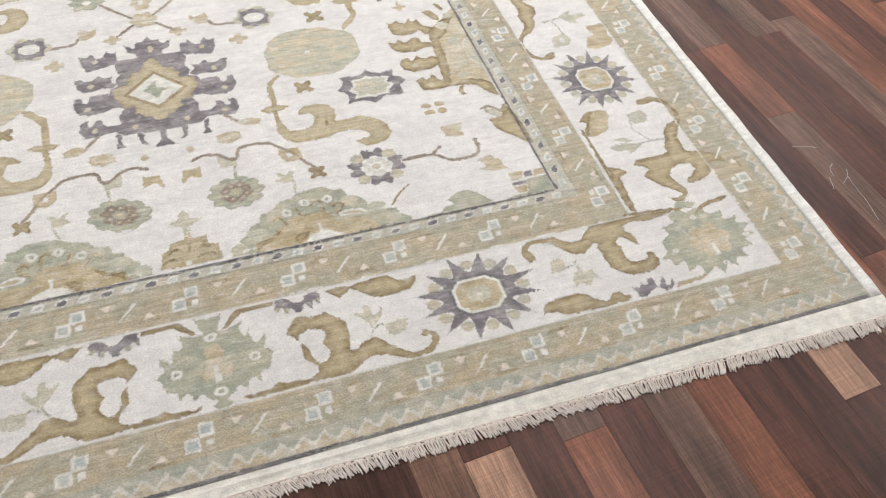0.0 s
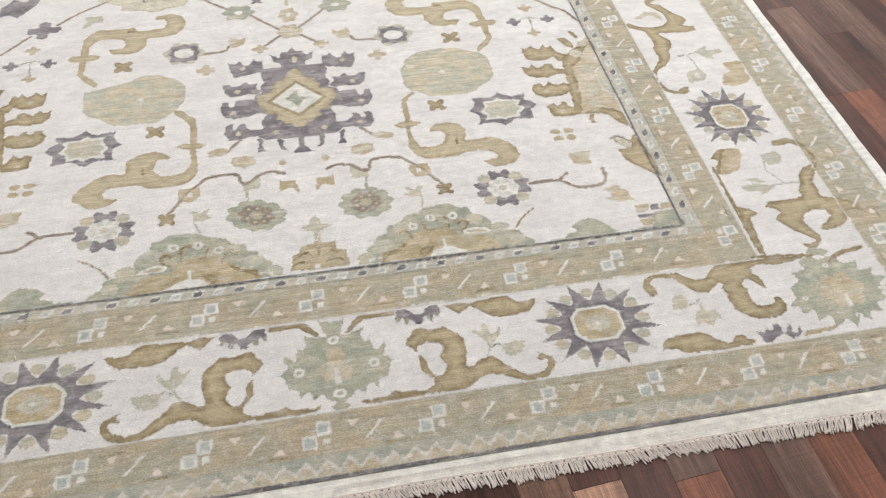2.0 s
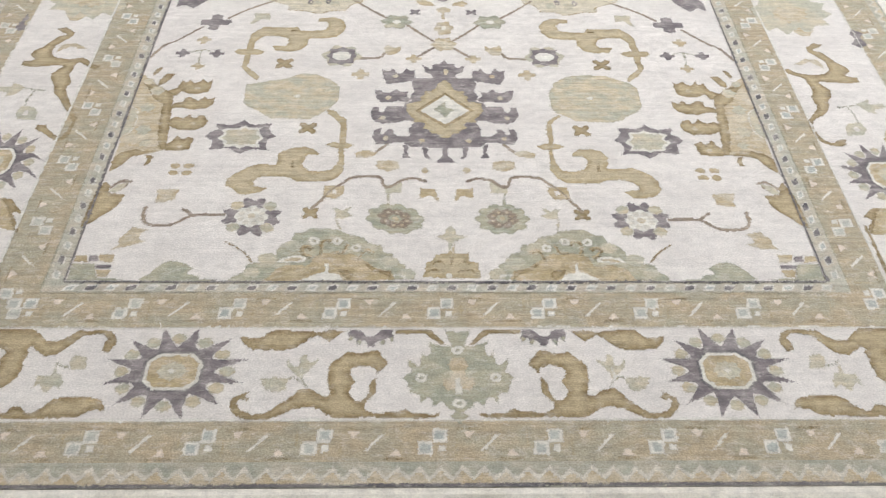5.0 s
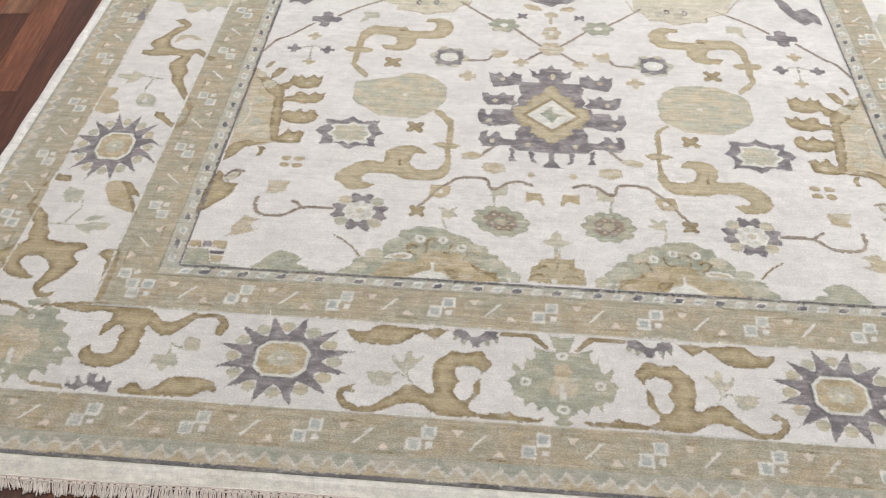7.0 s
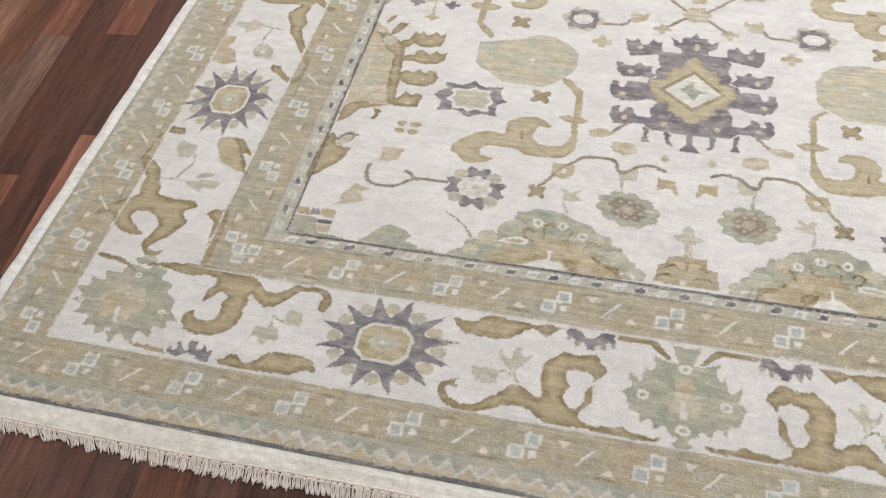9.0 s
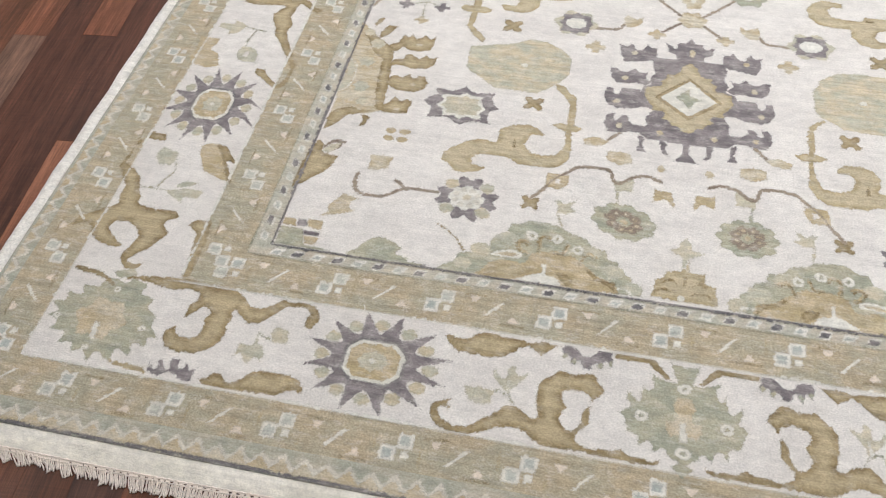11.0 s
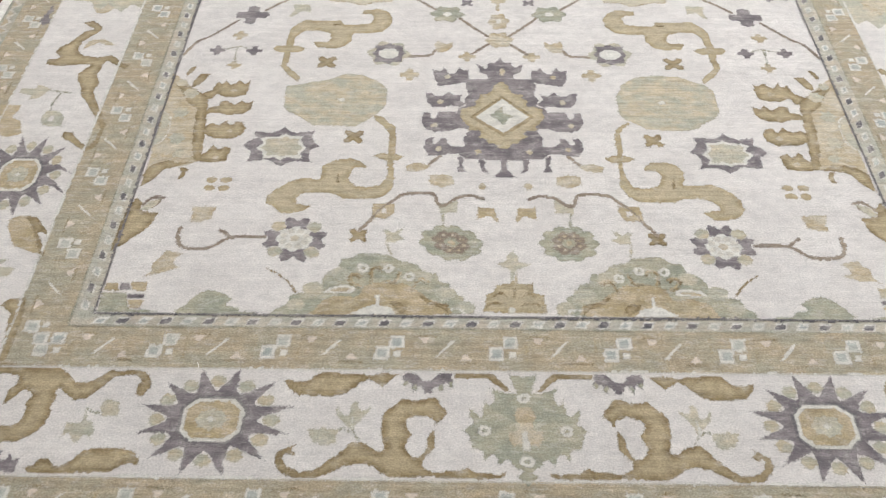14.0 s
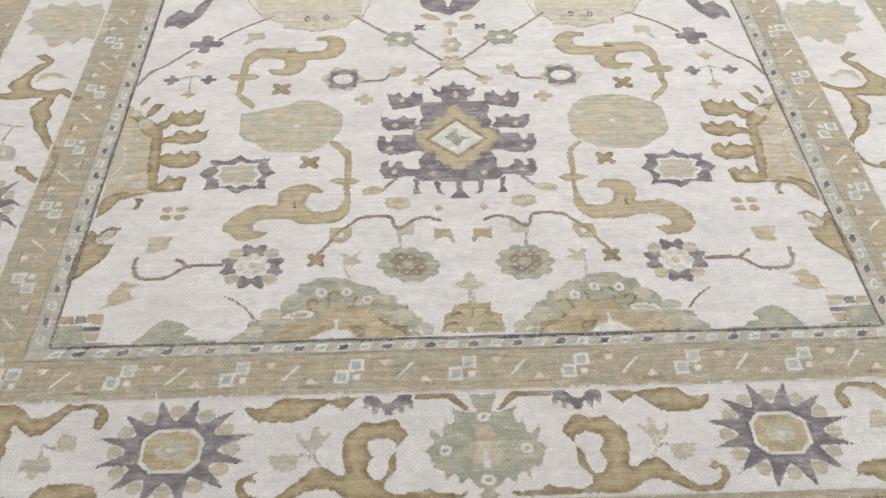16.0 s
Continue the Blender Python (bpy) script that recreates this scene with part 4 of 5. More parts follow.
patch("medallion_star", GOLD, 2, [(0, 93.5), (1.7, 91.5), (2.2, 89.7), (3.3, 88.4), (5.4, 88.6), (4.9, 87.1), (6.6, 85.8), (5.8, 84.3), (7.9, 83.8), (9.6, 83.2), (9.9, 80.1), (8.6, 77.5), (7.4, 76.7), (8.2, 75.5), (5.3, 75.6), (4.9, 74.2), (5.8, 73.2), (4, 72.3), (3.4, 71), (1.8, 71), (1.2, 69.5), (0, 69.2)], "half", field)
oval("arm_dot", TAN, 2, 13.0, 94.9, 0.9, 0.95, "pair", field)
oval("arm_dot", TAN, 2, 14.6, 85.5, 0.9, 0.95, "pair", field)
oval("arm_dot", TAN, 2, 16.0, 77.2, 0.9, 0.95, "pair", field)
oval("arm_dot", TAN, 2, 14.8, 69.1, 0.9, 0.95, "pair", field)
oval("arm_dot", TAN, 2, 5.7, 68.3, 0.9, 0.95, "pair", field)
oval("arm_dot", TAN, 2, 0.3, 96.9, 0.8, 1.6, "one", field)
patch("octagon", STRAW, 1, [(27.7, 88.3), (28.9, 90), (29.5, 92.2), (31.6, 93.9), (34, 95.4), (38.4, 95.9), (44.2, 95.7), (47.4, 93.8), (50.1, 92.6), (52.1, 90.3), (52.2, 87.1), (52.3, 82.8), (50.8, 80.2), (47.1, 77.9), (46.2, 76.5), (41.9, 75.6), (33.8, 76.1), (31.4, 78), (29.1, 79.2), (27.7, 81.5)], "one", field)
patch("octagon", STRAW, 1, [(-53.4, 90.9), (-50.3, 91.8), (-46.2, 93.0), (-42.7, 93.8), (-39.3, 95.9), (-35.0, 95.7), (-30.6, 93.0), (-28.1, 90.1), (-28.1, 84.3), (-30.0, 81.1), (-31.9, 79.2), (-34.9, 76.5), (-45.2, 76.8), (-48.9, 79.9), (-51.5, 81.4), (-53.1, 83.1)], "one", field)
patch("scroll", GOLD, 1, [(36.8, 122.9), (31.9, 123.6), (29.3, 121.8), (27.9, 119.3), (28.3, 115.9), (30.5, 113.3), (33.5, 112.5), (38.1, 112.6), (38.2, 109.3), (39.9, 106.9), (42.3, 106.1), (46.8, 106.2), (48.3, 108.5), (46.6, 109.1), (44.3, 108.7), (43.8, 110.4), (44.5, 112.6), (47.4, 113.5), (51.2, 113.4), (53, 110.9), (53.3, 106.4), (53.5, 101.7), (53.8, 98.8), (51.6, 96.6), (49.7, 94.4), (50.2, 92.6), (53.1, 95.2), (55.6, 98.8), (55.3, 101.6), (55.4, 107.6), (55.1, 113.8), (54, 115.9), (51.4, 118.5), (46.6, 117.9), (42, 118.3), (40.9, 116.3), (37.1, 116.4), (33.8, 117), (33.2, 119.6), (34.3, 120.9), (36.8, 120.8)], "pair", field)
patch("scroll_bar", GOLD, 1.5, [(49.8, 106.1), (52.3, 107.2), (57.6, 107.3), (58.6, 105.8), (57, 104.4), (51.7, 104.3), (50.4, 105.1)], "pair", field)
patch("scroll", GOLD, 1, [(29.3, 78.8), (30.3, 78), (28.1, 76.1), (27.3, 74.1), (27.2, 68.7), (26.5, 64.1), (26.9, 60.4), (28.3, 57.7), (30.8, 57.1), (33.5, 57.9), (34.4, 59.3), (34.7, 61.4), (33.6, 62.6), (31.2, 62.5), (31.5, 64.1), (32.9, 65.2), (36.1, 65.6), (38.5, 64.6), (40.1, 62.4), (40, 60), (38.9, 58.3), (42.5, 58.2), (45.2, 58.6), (47.5, 57.6), (50.2, 55.3), (51.2, 53.5), (51.4, 51), (50, 48.8), (47.2, 47.8), (44.2, 47.9), (42.1, 50.1), (44.1, 50.7), (46, 50.6), (45.9, 52), (44.3, 53.4), (41.7, 54.2), (38.5, 53.9), (36.4, 52.8), (32.6, 52.8), (28.9, 53), (26.6, 54.7), (25.2, 57.5), (25.3, 60.5), (25.6, 64.1), (25.7, 68.8), (25.6, 72.6), (26.3, 76.1)], "one", field)
patch("scroll", GOLD, 1, [(-31.3, 80.8), (-28.9, 80.3), (-26.9, 77.8), (-25.3, 76.6), (-25.2, 73.3), (-25.1, 68.5), (-25.3, 64.8), (-24.8, 59.4), (-25.2, 56.3), (-26.7, 54.3), (-28.5, 53.4), (-32.3, 53.3), (-36.0, 53.3), (-37.9, 54.7), (-40.5, 55.1), (-44.8, 54.9), (-46.2, 53.3), (-45.7, 51.9), (-44.4, 51.6), (-42.5, 51.2), (-44.0, 49.6), (-46.6, 48.9), (-49.0, 48.8), (-51.1, 51.0), (-52.7, 51.8), (-52.7, 54.3), (-51.1, 56.0), (-48.3, 58.5), (-45.3, 59.7), (-41.5, 59.1), (-41.7, 61.7), (-41.3, 63.5), (-38.8, 65.3), (-35.0, 66.0), (-33.0, 65.1), (-31.0, 63.2), (-32.2, 62.7), (-34.2, 62.8), (-34.7, 61.2), (-35.2, 59.4), (-33.1, 57.1), (-30.6, 57.0), (-28.1, 57.8), (-26.6, 60.4), (-26.8, 64.9), (-26.8, 70.4), (-27.0, 74.3), (-28.4, 76.7), (-30.5, 78.7)], "one", field)
patch("scroll_bar", GOLD, 1.5, [(22.4, 66.4), (24.5, 67.3), (28.4, 67.2), (29.9, 66.2), (28.1, 65.1), (24.2, 64.9)], "pair", field)
patch("scroll_mark", OCHRE, 2, [(36.9, 60.1), (37.5, 60.1), (37.4, 57.1), (36.7, 57.1)], "pair", field)
patch("scroll_mark", OCHRE, 2, [(41.8, 116.8), (44, 116.7), (43.8, 115.9), (41.7, 116)], "pair", field)
patch("large_star", PLUM, 2, [(44, 73.6), (46.2, 73.5), (48.4, 73), (50, 73.8), (51.3, 75.1), (52.7, 73.7), (54.2, 72.9), (57.8, 73.5), (58.3, 72.7), (57.2, 71.2), (59, 70.4), (60.3, 68.6), (59.3, 67.7), (58.1, 66.8), (58.1, 64.9), (58.6, 63.2), (56.1, 63.7), (53.5, 64.1), (51.9, 62.7), (50.4, 61.8), (49.3, 62.8), (47.5, 63.6), (44.8, 63.3), (43.5, 63), (44.5, 64.8), (44.3, 67.2), (42.3, 68.6), (43.8, 70.1), (44.5, 71.6)], "pair", field)
patch("large_star_edge", CHALK, 3, [(45.9, 71.9), (49, 71.9), (50.8, 72.8), (52, 71.8), (55.3, 71.6), (56.6, 70.8), (55.4, 69.3), (56.6, 68.5), (57.2, 67.7), (55.4, 66.3), (54.9, 64.4), (52.3, 64.5), (50.9, 63.8), (49.7, 64.6), (45.7, 64.4), (46.5, 66.2), (45.1, 67.8), (46.5, 69.6), (46.8, 71)], "pair", field)
patch("large_star_heart", PALE_SAGE, 4, [(46.8, 71.1), (49.3, 71), (50.8, 71.7), (51.7, 71), (54.5, 70.9), (55.5, 70.2), (54.6, 69.1), (55.5, 68.4), (56.1, 67.8), (54.6, 66.7), (54.2, 65.2), (52.1, 65.3), (50.9, 64.8), (49.9, 65.4), (46.7, 65.2), (47.3, 66.6), (46.1, 67.9), (47.3, 69.3), (47.5, 70.3)], "pair", field)
patch("side_palmette", TAN, 1, [(72, 86.5), (76.1, 87.4), (77, 90.7), (82.5, 96.1), (82.4, 89.4), (81.9, 78.8), (81.5, 68.9), (81.1, 59.6), (81.4, 56.4), (79.8, 57.8), (78.4, 59.3), (77.2, 61.9), (75.5, 62.5), (72.4, 63.2), (70, 63.2), (70.9, 67.3), (72, 70.1), (72.4, 74.6), (72.3, 79.1), (72.5, 82.2)], "pair", field)
patch("palmette_finger", OCHRE, 1.4, [(62.1, 93.3), (63.3, 91.7), (65, 93.3), (65.9, 92.1), (67, 91.6), (68.7, 93.6), (69, 91.6), (70.8, 92.8), (71.1, 90.8), (71.6, 89.3), (74.1, 87.9), (75.9, 87), (74, 85.3), (70.8, 85.4), (70, 87.6), (68, 86.4), (65.1, 86.2), (62.5, 87.2), (62, 90)], "pair", field)
patch("palmette_finger", OCHRE, 1.4, [(60.1, 84.9), (61.9, 83.6), (63.1, 85), (64.6, 83.1), (66.7, 84.7), (68.6, 84.6), (68.9, 82.5), (71, 82), (72.7, 80.1), (69, 79.8), (66, 78.9), (62.2, 79.4), (60.3, 81.1)], "pair", field)
patch("palmette_finger", OCHRE, 1.4, [(60.3, 74.4), (61.5, 76.6), (63.4, 76.9), (64.1, 74.9), (65.6, 77.3), (67.2, 75.6), (69.7, 76.1), (72.4, 74.6), (72, 70.1), (70.3, 72.1), (67.7, 70.9), (63.2, 70.8), (60.9, 72.4)], "pair", field)
patch("palmette_finger", OCHRE, 1.4, [(62.6, 67.6), (64.6, 68.5), (65.6, 67.1), (67.5, 69.3), (68.2, 67), (69.2, 65.9), (71.3, 66.4), (71.7, 64.5), (69, 62.9), (65.7, 62.8), (63.2, 63.4)], "pair", field)
oval("finger_dot", TAN, 2, 65.8, 89.0, 0.95, 0.95, "pair", field)
oval("finger_dot", TAN, 2, 64.1, 73.3, 0.95, 0.95, "pair", field)
oval("finger_dot", TAN, 2, 65.9, 64.8, 0.95, 0.95, "pair", field)
oval("finger_dot", TAN, 2, 74.7, 64.7, 0.95, 0.95, "pair", field)
patch("palmette_tip", OCHRE, 1.4, [(72.8, 95.5), (75.5, 95.6), (76.9, 92.9), (76.8, 90), (74.8, 91.4)], "pair", field)
patch("palmette_tip", OCHRE, 1.4, [(77.1, 98.3), (78.4, 98.1), (79.5, 95.7), (78.8, 94.4), (77.6, 96.3)], "pair", field)
patch("palmette_spine", OCHRE, 1.3, [(77, 90.7), (81.2, 91.6), (78.8, 88.4), (76.9, 84.8), (73.9, 82.2), (73.3, 74.6), (72.6, 70.1), (70.8, 63.2), (69.1, 63.3), (69.6, 67.4), (70, 71.2), (70.5, 75.1), (71.3, 82.2), (72, 86.5)], "pair", field)
patch("palmette_foot", OCHRE, 1.4, [(70, 63.2), (75.5, 62.5), (77.2, 61.9), (78.4, 59.3), (79.8, 57.8), (81.4, 56.4), (81.4, 61.8), (79.8, 63.7), (76.9, 64.9), (73.4, 64.2)], "pair", field)
patch("palmette_heart", PALE_SAGE, 2, [(81.3, 76.8), (82.3, 68.5), (81.1, 69.9), (79.7, 71.8), (79.3, 74.8), (79.3, 77.9), (80.2, 79.9), (82, 81.3)], "pair", field)
stroke("palmette_rim", CHALK, 2.6, [(81.7, 81.3, 0.6), (79.6, 79.3, 0.6), (79.1, 75.2, 0.6), (79.5, 71.5, 0.6), (81.5, 69.3, 0.6)], "pair", field)
patch("palmette_curl", OCHRE, 1, [(72.5, 62.6), (74.2, 62.7), (73, 60.8), (73.7, 58.9), (72.2, 59), (71.8, 60.8)], "pair", field)
patch("edge_leaf", OCHRE, 1, [(75.4, 48.9), (78.3, 49.3), (79.4, 49.6), (79.3, 51.6), (81.2, 53.6), (82.3, 50.8), (82.8, 47.1), (83.2, 41.3), (83, 38.2), (81, 39.5), (79.5, 41.4), (77.7, 43.2), (76.1, 45.4)], "pair", field)
stroke("leaf_outline", UMBER, 1, [(75.1, 53.1, 0.5), (77.3, 53.4, 0.5), (79.2, 51.3, 0.5)], "pair", field)
stroke("leaf_outline", UMBER, 1, [(75.9, 52.7, 0.4), (76.4, 51.3, 0.4), (77.4, 50.5, 0.4)], "pair", field)
patch("blossom", TAN, 1, [(62.6, 49.4), (65.2, 49.7), (68.6, 49.6), (67.6, 47.1), (67.9, 45), (65.2, 45.2), (63.3, 45.9)], "pair", field)
patch("leaf", TAN, 1, [(67.2, 36.5), (69.3, 36.8), (71.3, 37.5), (72, 35.9), (73.3, 35.1), (73.3, 32.9), (74.6, 31.4), (73, 31.9), (70.1, 32), (67, 33.4), (68.9, 33.8), (68.8, 35.3)], "pair", field)
patch("corner_block", TAN, 2, [(73.1, 30.4), (76.6, 30.3), (76, 28), (72.9, 27.8)], "pair", field)
patch("corner_block", PLUM, 3, [(76.7, 30), (78.8, 30.1), (78.6, 28.3), (76.4, 28.1)], "pair", field)
patch("corner_block", BUFF, 2, [(79.1, 29.9), (81.5, 30.1), (81.8, 28.1), (78.4, 27.9)], "pair", field)
patch("corner_block", PLUM, 3, [(72.9, 27.2), (76.7, 27.3), (76.3, 26.2), (72.8, 26.1)], "pair", field)
patch("corner_block", BUFF, 2, [(72.7, 25.8), (76.2, 25.9), (75.3, 23.5), (73.2, 23.9)], "pair", field)
patch("corner_block", SAGE, 1, [(76.8, 27.7), (81.9, 27.5), (81.6, 22.8), (67, 22.6), (73.1, 23.6), (75.3, 23.5)], "pair", field)
patch("mound", SAGE, 1, [(54.8, 23.4), (55, 24.2), (58, 24.8), (56.7, 26.2), (58.8, 27.6), (61.3, 28.2), (63.4, 27.4), (64.7, 26), (65.9, 24.3), (67.2, 23.3), (65.9, 22.5), (57.9, 22.3), (51.1, 22.3), (51.3, 23.2)], "pair", field)
patch("half_palmette", SAGE, 1, [(8.4, 23), (9, 24.6), (10.8, 25), (10.7, 27.3), (13.1, 28.4), (13.6, 30.5), (15.7, 31.1), (16.5, 33.3), (18.8, 33.2), (20.3, 35.4), (24, 36.4), (25.3, 37.4), (28.3, 37.8), (31.3, 37.7), (33.4, 36.1), (35.1, 36.1), (35.9, 34.1), (35.4, 33.1), (38.1, 33), (39.4, 31.1), (39.7, 29.6), (42.4, 28.8), (42.8, 27.8), (45.3, 27.3), (45.9, 25.2), (47.6, 24.2), (48, 22.4)], "pair", field)
patch("half_palmette_heart", BUFF, 2, [(13, 22.9), (13.9, 25.5), (17.4, 26.4), (19.3, 28.2), (20.6, 28.8), (21.6, 29.8), (23.1, 30.6), (24.8, 30.2), (26.8, 30.8), (28.9, 30.4), (31, 29.5), (32, 27), (36.3, 27.2), (39, 26.1), (40.2, 24), (41, 22.3)], "pair", field)
patch("half_palmette_shade", OCHRE, 2.5, [(13.9, 25.3), (17.4, 26.4), (19.3, 27.9), (19.9, 27), (17.8, 25.4), (15.5, 24.4), (14, 23.1)], "pair", field)
patch("half_palmette_shade", OCHRE, 2.5, [(22, 24.7), (23.6, 26.1), (25.6, 25.7), (24.7, 24.1), (23.1, 22.8), (22.1, 23.4)], "pair", field)
patch("half_palmette_shade", GOLD, 2.4, [(28.8, 26.4), (31.7, 26.6), (36.1, 26.2), (39.7, 24), (38.8, 22.8), (33.8, 23), (31.3, 24.7)], "pair", field)
patch("half_palmette_notch", CHALK, 3, [(23.7, 22.8), (25.1, 24.5), (27.4, 25.1), (27.5, 27.6), (28.6, 27.6), (28.4, 25.4), (30.2, 24.7), (32.2, 23.6), (32.9, 22.6)], "pair", field)
patch("lens", CHALK, 4, [(32.3, 29.1), (34.5, 29.8), (37.9, 29.1), (39.2, 27.8), (36.4, 27.5), (33, 27.8)], "pair", field)
patch("lens_heart", TAN, 5, [(33.2, 28.8), (34.7, 29.2), (37.3, 28.7), (38.3, 28), (36.2, 27.9), (33.6, 28.3)], "pair", field)
patch("petal_ring", CHALK, 4, [(20.5, 32.4), (21.5, 33.4), (22.9, 32.9), (23.1, 31.5), (22.1, 30.8), (20.9, 31.2)], "pair", field)
patch("petal_ring_heart", SAGE, 5, [(21.3, 32.2), (21.8, 32.7), (22.3, 32.5), (22.5, 31.8), (21.9, 31.5), (21.4, 31.7)], "pair", field)
patch("petal_ring", CHALK, 4, [(24.8, 34.3), (25.9, 35.3), (27.3, 34.8), (27.5, 33.3), (26.4, 32.7), (25.2, 33.1)], "pair", field)
patch("petal_ring_heart", SAGE, 5, [(25.6, 34.1), (26.2, 34.6), (26.7, 34.4), (26.8, 33.7), (26.2, 33.4), (25.8, 33.6)], "pair", field)
patch("petal_ring", CHALK, 4, [(29.8, 34.2), (31, 35.2), (32.3, 34.7), (32.5, 33.2), (31.4, 32.5), (30.2, 33)], "pair", field)
patch("petal_ring_heart", SAGE, 5, [(30.6, 34), (31.2, 34.4), (31.7, 34.2), (31.8, 33.5), (31.2, 33.2), (30.8, 33.4)], "pair", field)
stroke("palmette_loop", BUFF, 3, [(27.3, 33.4, 0.75), (28.1, 34.2, 0.75), (29.4, 33.9, 0.75), (29.7, 32.4, 0.75), (29.3, 30.4, 0.75)], "pair", field)
stroke("palmette_loop", OCHRE, 3.4, [(27.5, 32.9, 0.3), (28.4, 33.8, 0.3), (29.7, 33.4, 0.3), (29.9, 32.0, 0.3), (29.6, 29.9, 0.3)], "pair", field)
stroke("palmette_loop", BUFF, 3, [(31.7, 31.8, 0.75), (32.4, 32.3, 0.75), (33.8, 32.0, 0.75), (33.2, 30.3, 0.75), (31.7, 29.4, 0.75)], "pair", field)
stroke("palmette_loop", OCHRE, 3.4, [(31.9, 31.3, 0.3), (32.7, 31.9, 0.3), (34.1, 31.5, 0.3), (33.5, 29.8, 0.3), (32.0, 29.0, 0.3)], "pair", field)
stroke("palmette_loop", BUFF, 3, [(23.7, 33.0, 0.75), (24.2, 32.0, 0.75), (24.5, 30.8, 0.75), (26.2, 30.8, 0.75)], "pair", field)
stroke("palmette_loop", OCHRE, 3.4, [(24.0, 32.6, 0.3), (24.5, 31.6, 0.3), (24.8, 30.4, 0.3), (26.4, 30.3, 0.3)], "pair", field)
stroke("palmette_loop", BUFF, 3, [(17.9, 30.8, 0.75), (19.5, 31.6, 0.75), (20.5, 30.4, 0.75), (21.0, 28.8, 0.75)], "pair", field)
stroke("palmette_loop", OCHRE, 3.4, [(18.2, 30.3, 0.3), (19.8, 31.1, 0.3), (20.8, 29.9, 0.3), (21.3, 28.4, 0.3)], "pair", field)
stroke("palmette_bracket", CHALK, 3, [(11.0, 23.2, 0.5), (11.2, 24.1, 0.5), (13.4, 24.2, 0.5)], "pair", field)
patch("center_palmette", GOLD, 1, [(-5.9, 23.7), (-5.3, 25.5), (-5.2, 27.8), (-3.4, 28.6), (-3.1, 30.3), (-0.5, 30.8), (0.4, 31.6), (1.5, 30.7), (4.7, 30.8), (4.5, 28.6), (6.5, 27.9), (6.8, 25.8), (6.9, 23.3)], "one", field)
stroke("center_palmette_line", OCHRE, 2, [(-4.9, 25.1, 0.55), (-3.6, 25.8, 0.55), (-0.9, 25.6, 0.55)], "one", field)
stroke("center_palmette_line", OCHRE, 2, [(-3.5, 27.5, 0.55), (-2.1, 28.3, 0.55), (-1.0, 27.4, 0.55)], "one", field)
stroke("center_palmette_line", OCHRE, 2, [(1.9, 27.3, 0.55), (3.4, 28.3, 0.55), (4.7, 27.2, 0.55)], "one", field)
stroke("center_palmette_line", OCHRE, 2, [(2.1, 25.5, 0.55), (4.5, 25.7, 0.55), (6.3, 24.7, 0.55)], "one", field)
stroke("center_palmette_line", OCHRE, 2, [(0.7, 29.5, 0.55), (0.6, 27.4, 0.55)], "one", field)
patch("sprig", PALE_SAGE, 1, [(0.6, 39.3), (1.9, 37.5), (1.6, 36.3), (3.9, 35.9), (4.8, 35.9), (2.6, 34.5), (1.2, 33.8), (0.7, 31.6), (-0.1, 31.6), (0.1, 34.2), (-1.4, 34.6), (-2.9, 35.8), (-1, 36.1), (-0.7, 37.8)], "one", field)
patch("blossom", BUFF, 1, [(23.9, 51.9), (28.7, 51.7), (29, 50), (29, 47.5), (25.5, 47.3), (23.9, 49)], "pair", field)
patch("blossom_heart", IVORY, 2, [(25.5, 50.3), (26.7, 50.4), (27, 49.1), (25.7, 48.6)], "pair", field)
patch("leaf", BUFF, 1, [(2.2, 50.9), (6.2, 51.3), (6.3, 47.5), (3.5, 48.7), (1.9, 46.5), (1.6, 47.6)], "pair", field)
patch("leaf", PALE_SAGE, 1, [(10.2, 54), (11.9, 52.7), (14.7, 52.2), (14.1, 49.3), (10.4, 49.5)], "pair", field)
patch("leaf", PALE_SAGE, 1, [(21.6, 45.2), (22.9, 44.5), (24, 43.4), (25.1, 44.4), (26.3, 44.4), (25.5, 42.8), (25.6, 41), (23.4, 41), (21.2, 42.2), (22.7, 42.9)], "pair", field)
stroke("sprig_stem", PALE_SAGE, 1, [(25.4, 41.3, 0.7), (25.1, 37.6, 0.7)], "pair", field)
patch("great_medallion", PLUM, 1, [(-8.3, 140.2), (-7.9, 136.7), (-5.5, 134.4), (-3.1, 133.7), (-0.7, 132.3), (0.9, 132.2), (2.6, 134.1), (4.9, 133.5), (7.5, 136.2), (9.4, 139.6), (8.8, 143.7), (-7.7, 144.3)], "one", field)
patch("great_medallion_wedge", IVORY, 2, [(-1.3, 139.9), (-0.2, 134.8), (1.3, 139.9), (0.9, 144), (-0.5, 144)], "one", field)
patch("great_medallion_hook", BUFF, 1, [(-8.4, 132.8), (-6.2, 133.3), (-3.6, 132.1), (-2.1, 129.8), (-5.6, 129.9), (-7.5, 130.8)], "one", field)
patch("great_medallion_hook", BUFF, 1, [(2.7, 131.3), (6, 132.9), (7.5, 131.2), (6.3, 129.6), (2.7, 129.7)], "one", field)
patch("great_medallion_stem", TAN, 1, [(-2, 128.2), (0, 129.7), (2.6, 128), (1.9, 126.4), (0.5, 126.5), (0.3, 122.7), (-0.6, 122.8), (-0.5, 126.5), (-1.7, 126.5)], "one", field)
oval("great_palmette_eye", PLUM, 3, 34.6, 132.0, 0.9, 1.6, "pair", field)
oval("great_palmette_eye", PLUM, 3, 39.9, 131.6, 0.9, 1.6, "pair", field)
oval("great_palmette_eye_heart", CREAM, 4, 34.6, 131.7, 0.45, 0.8, "pair", field)
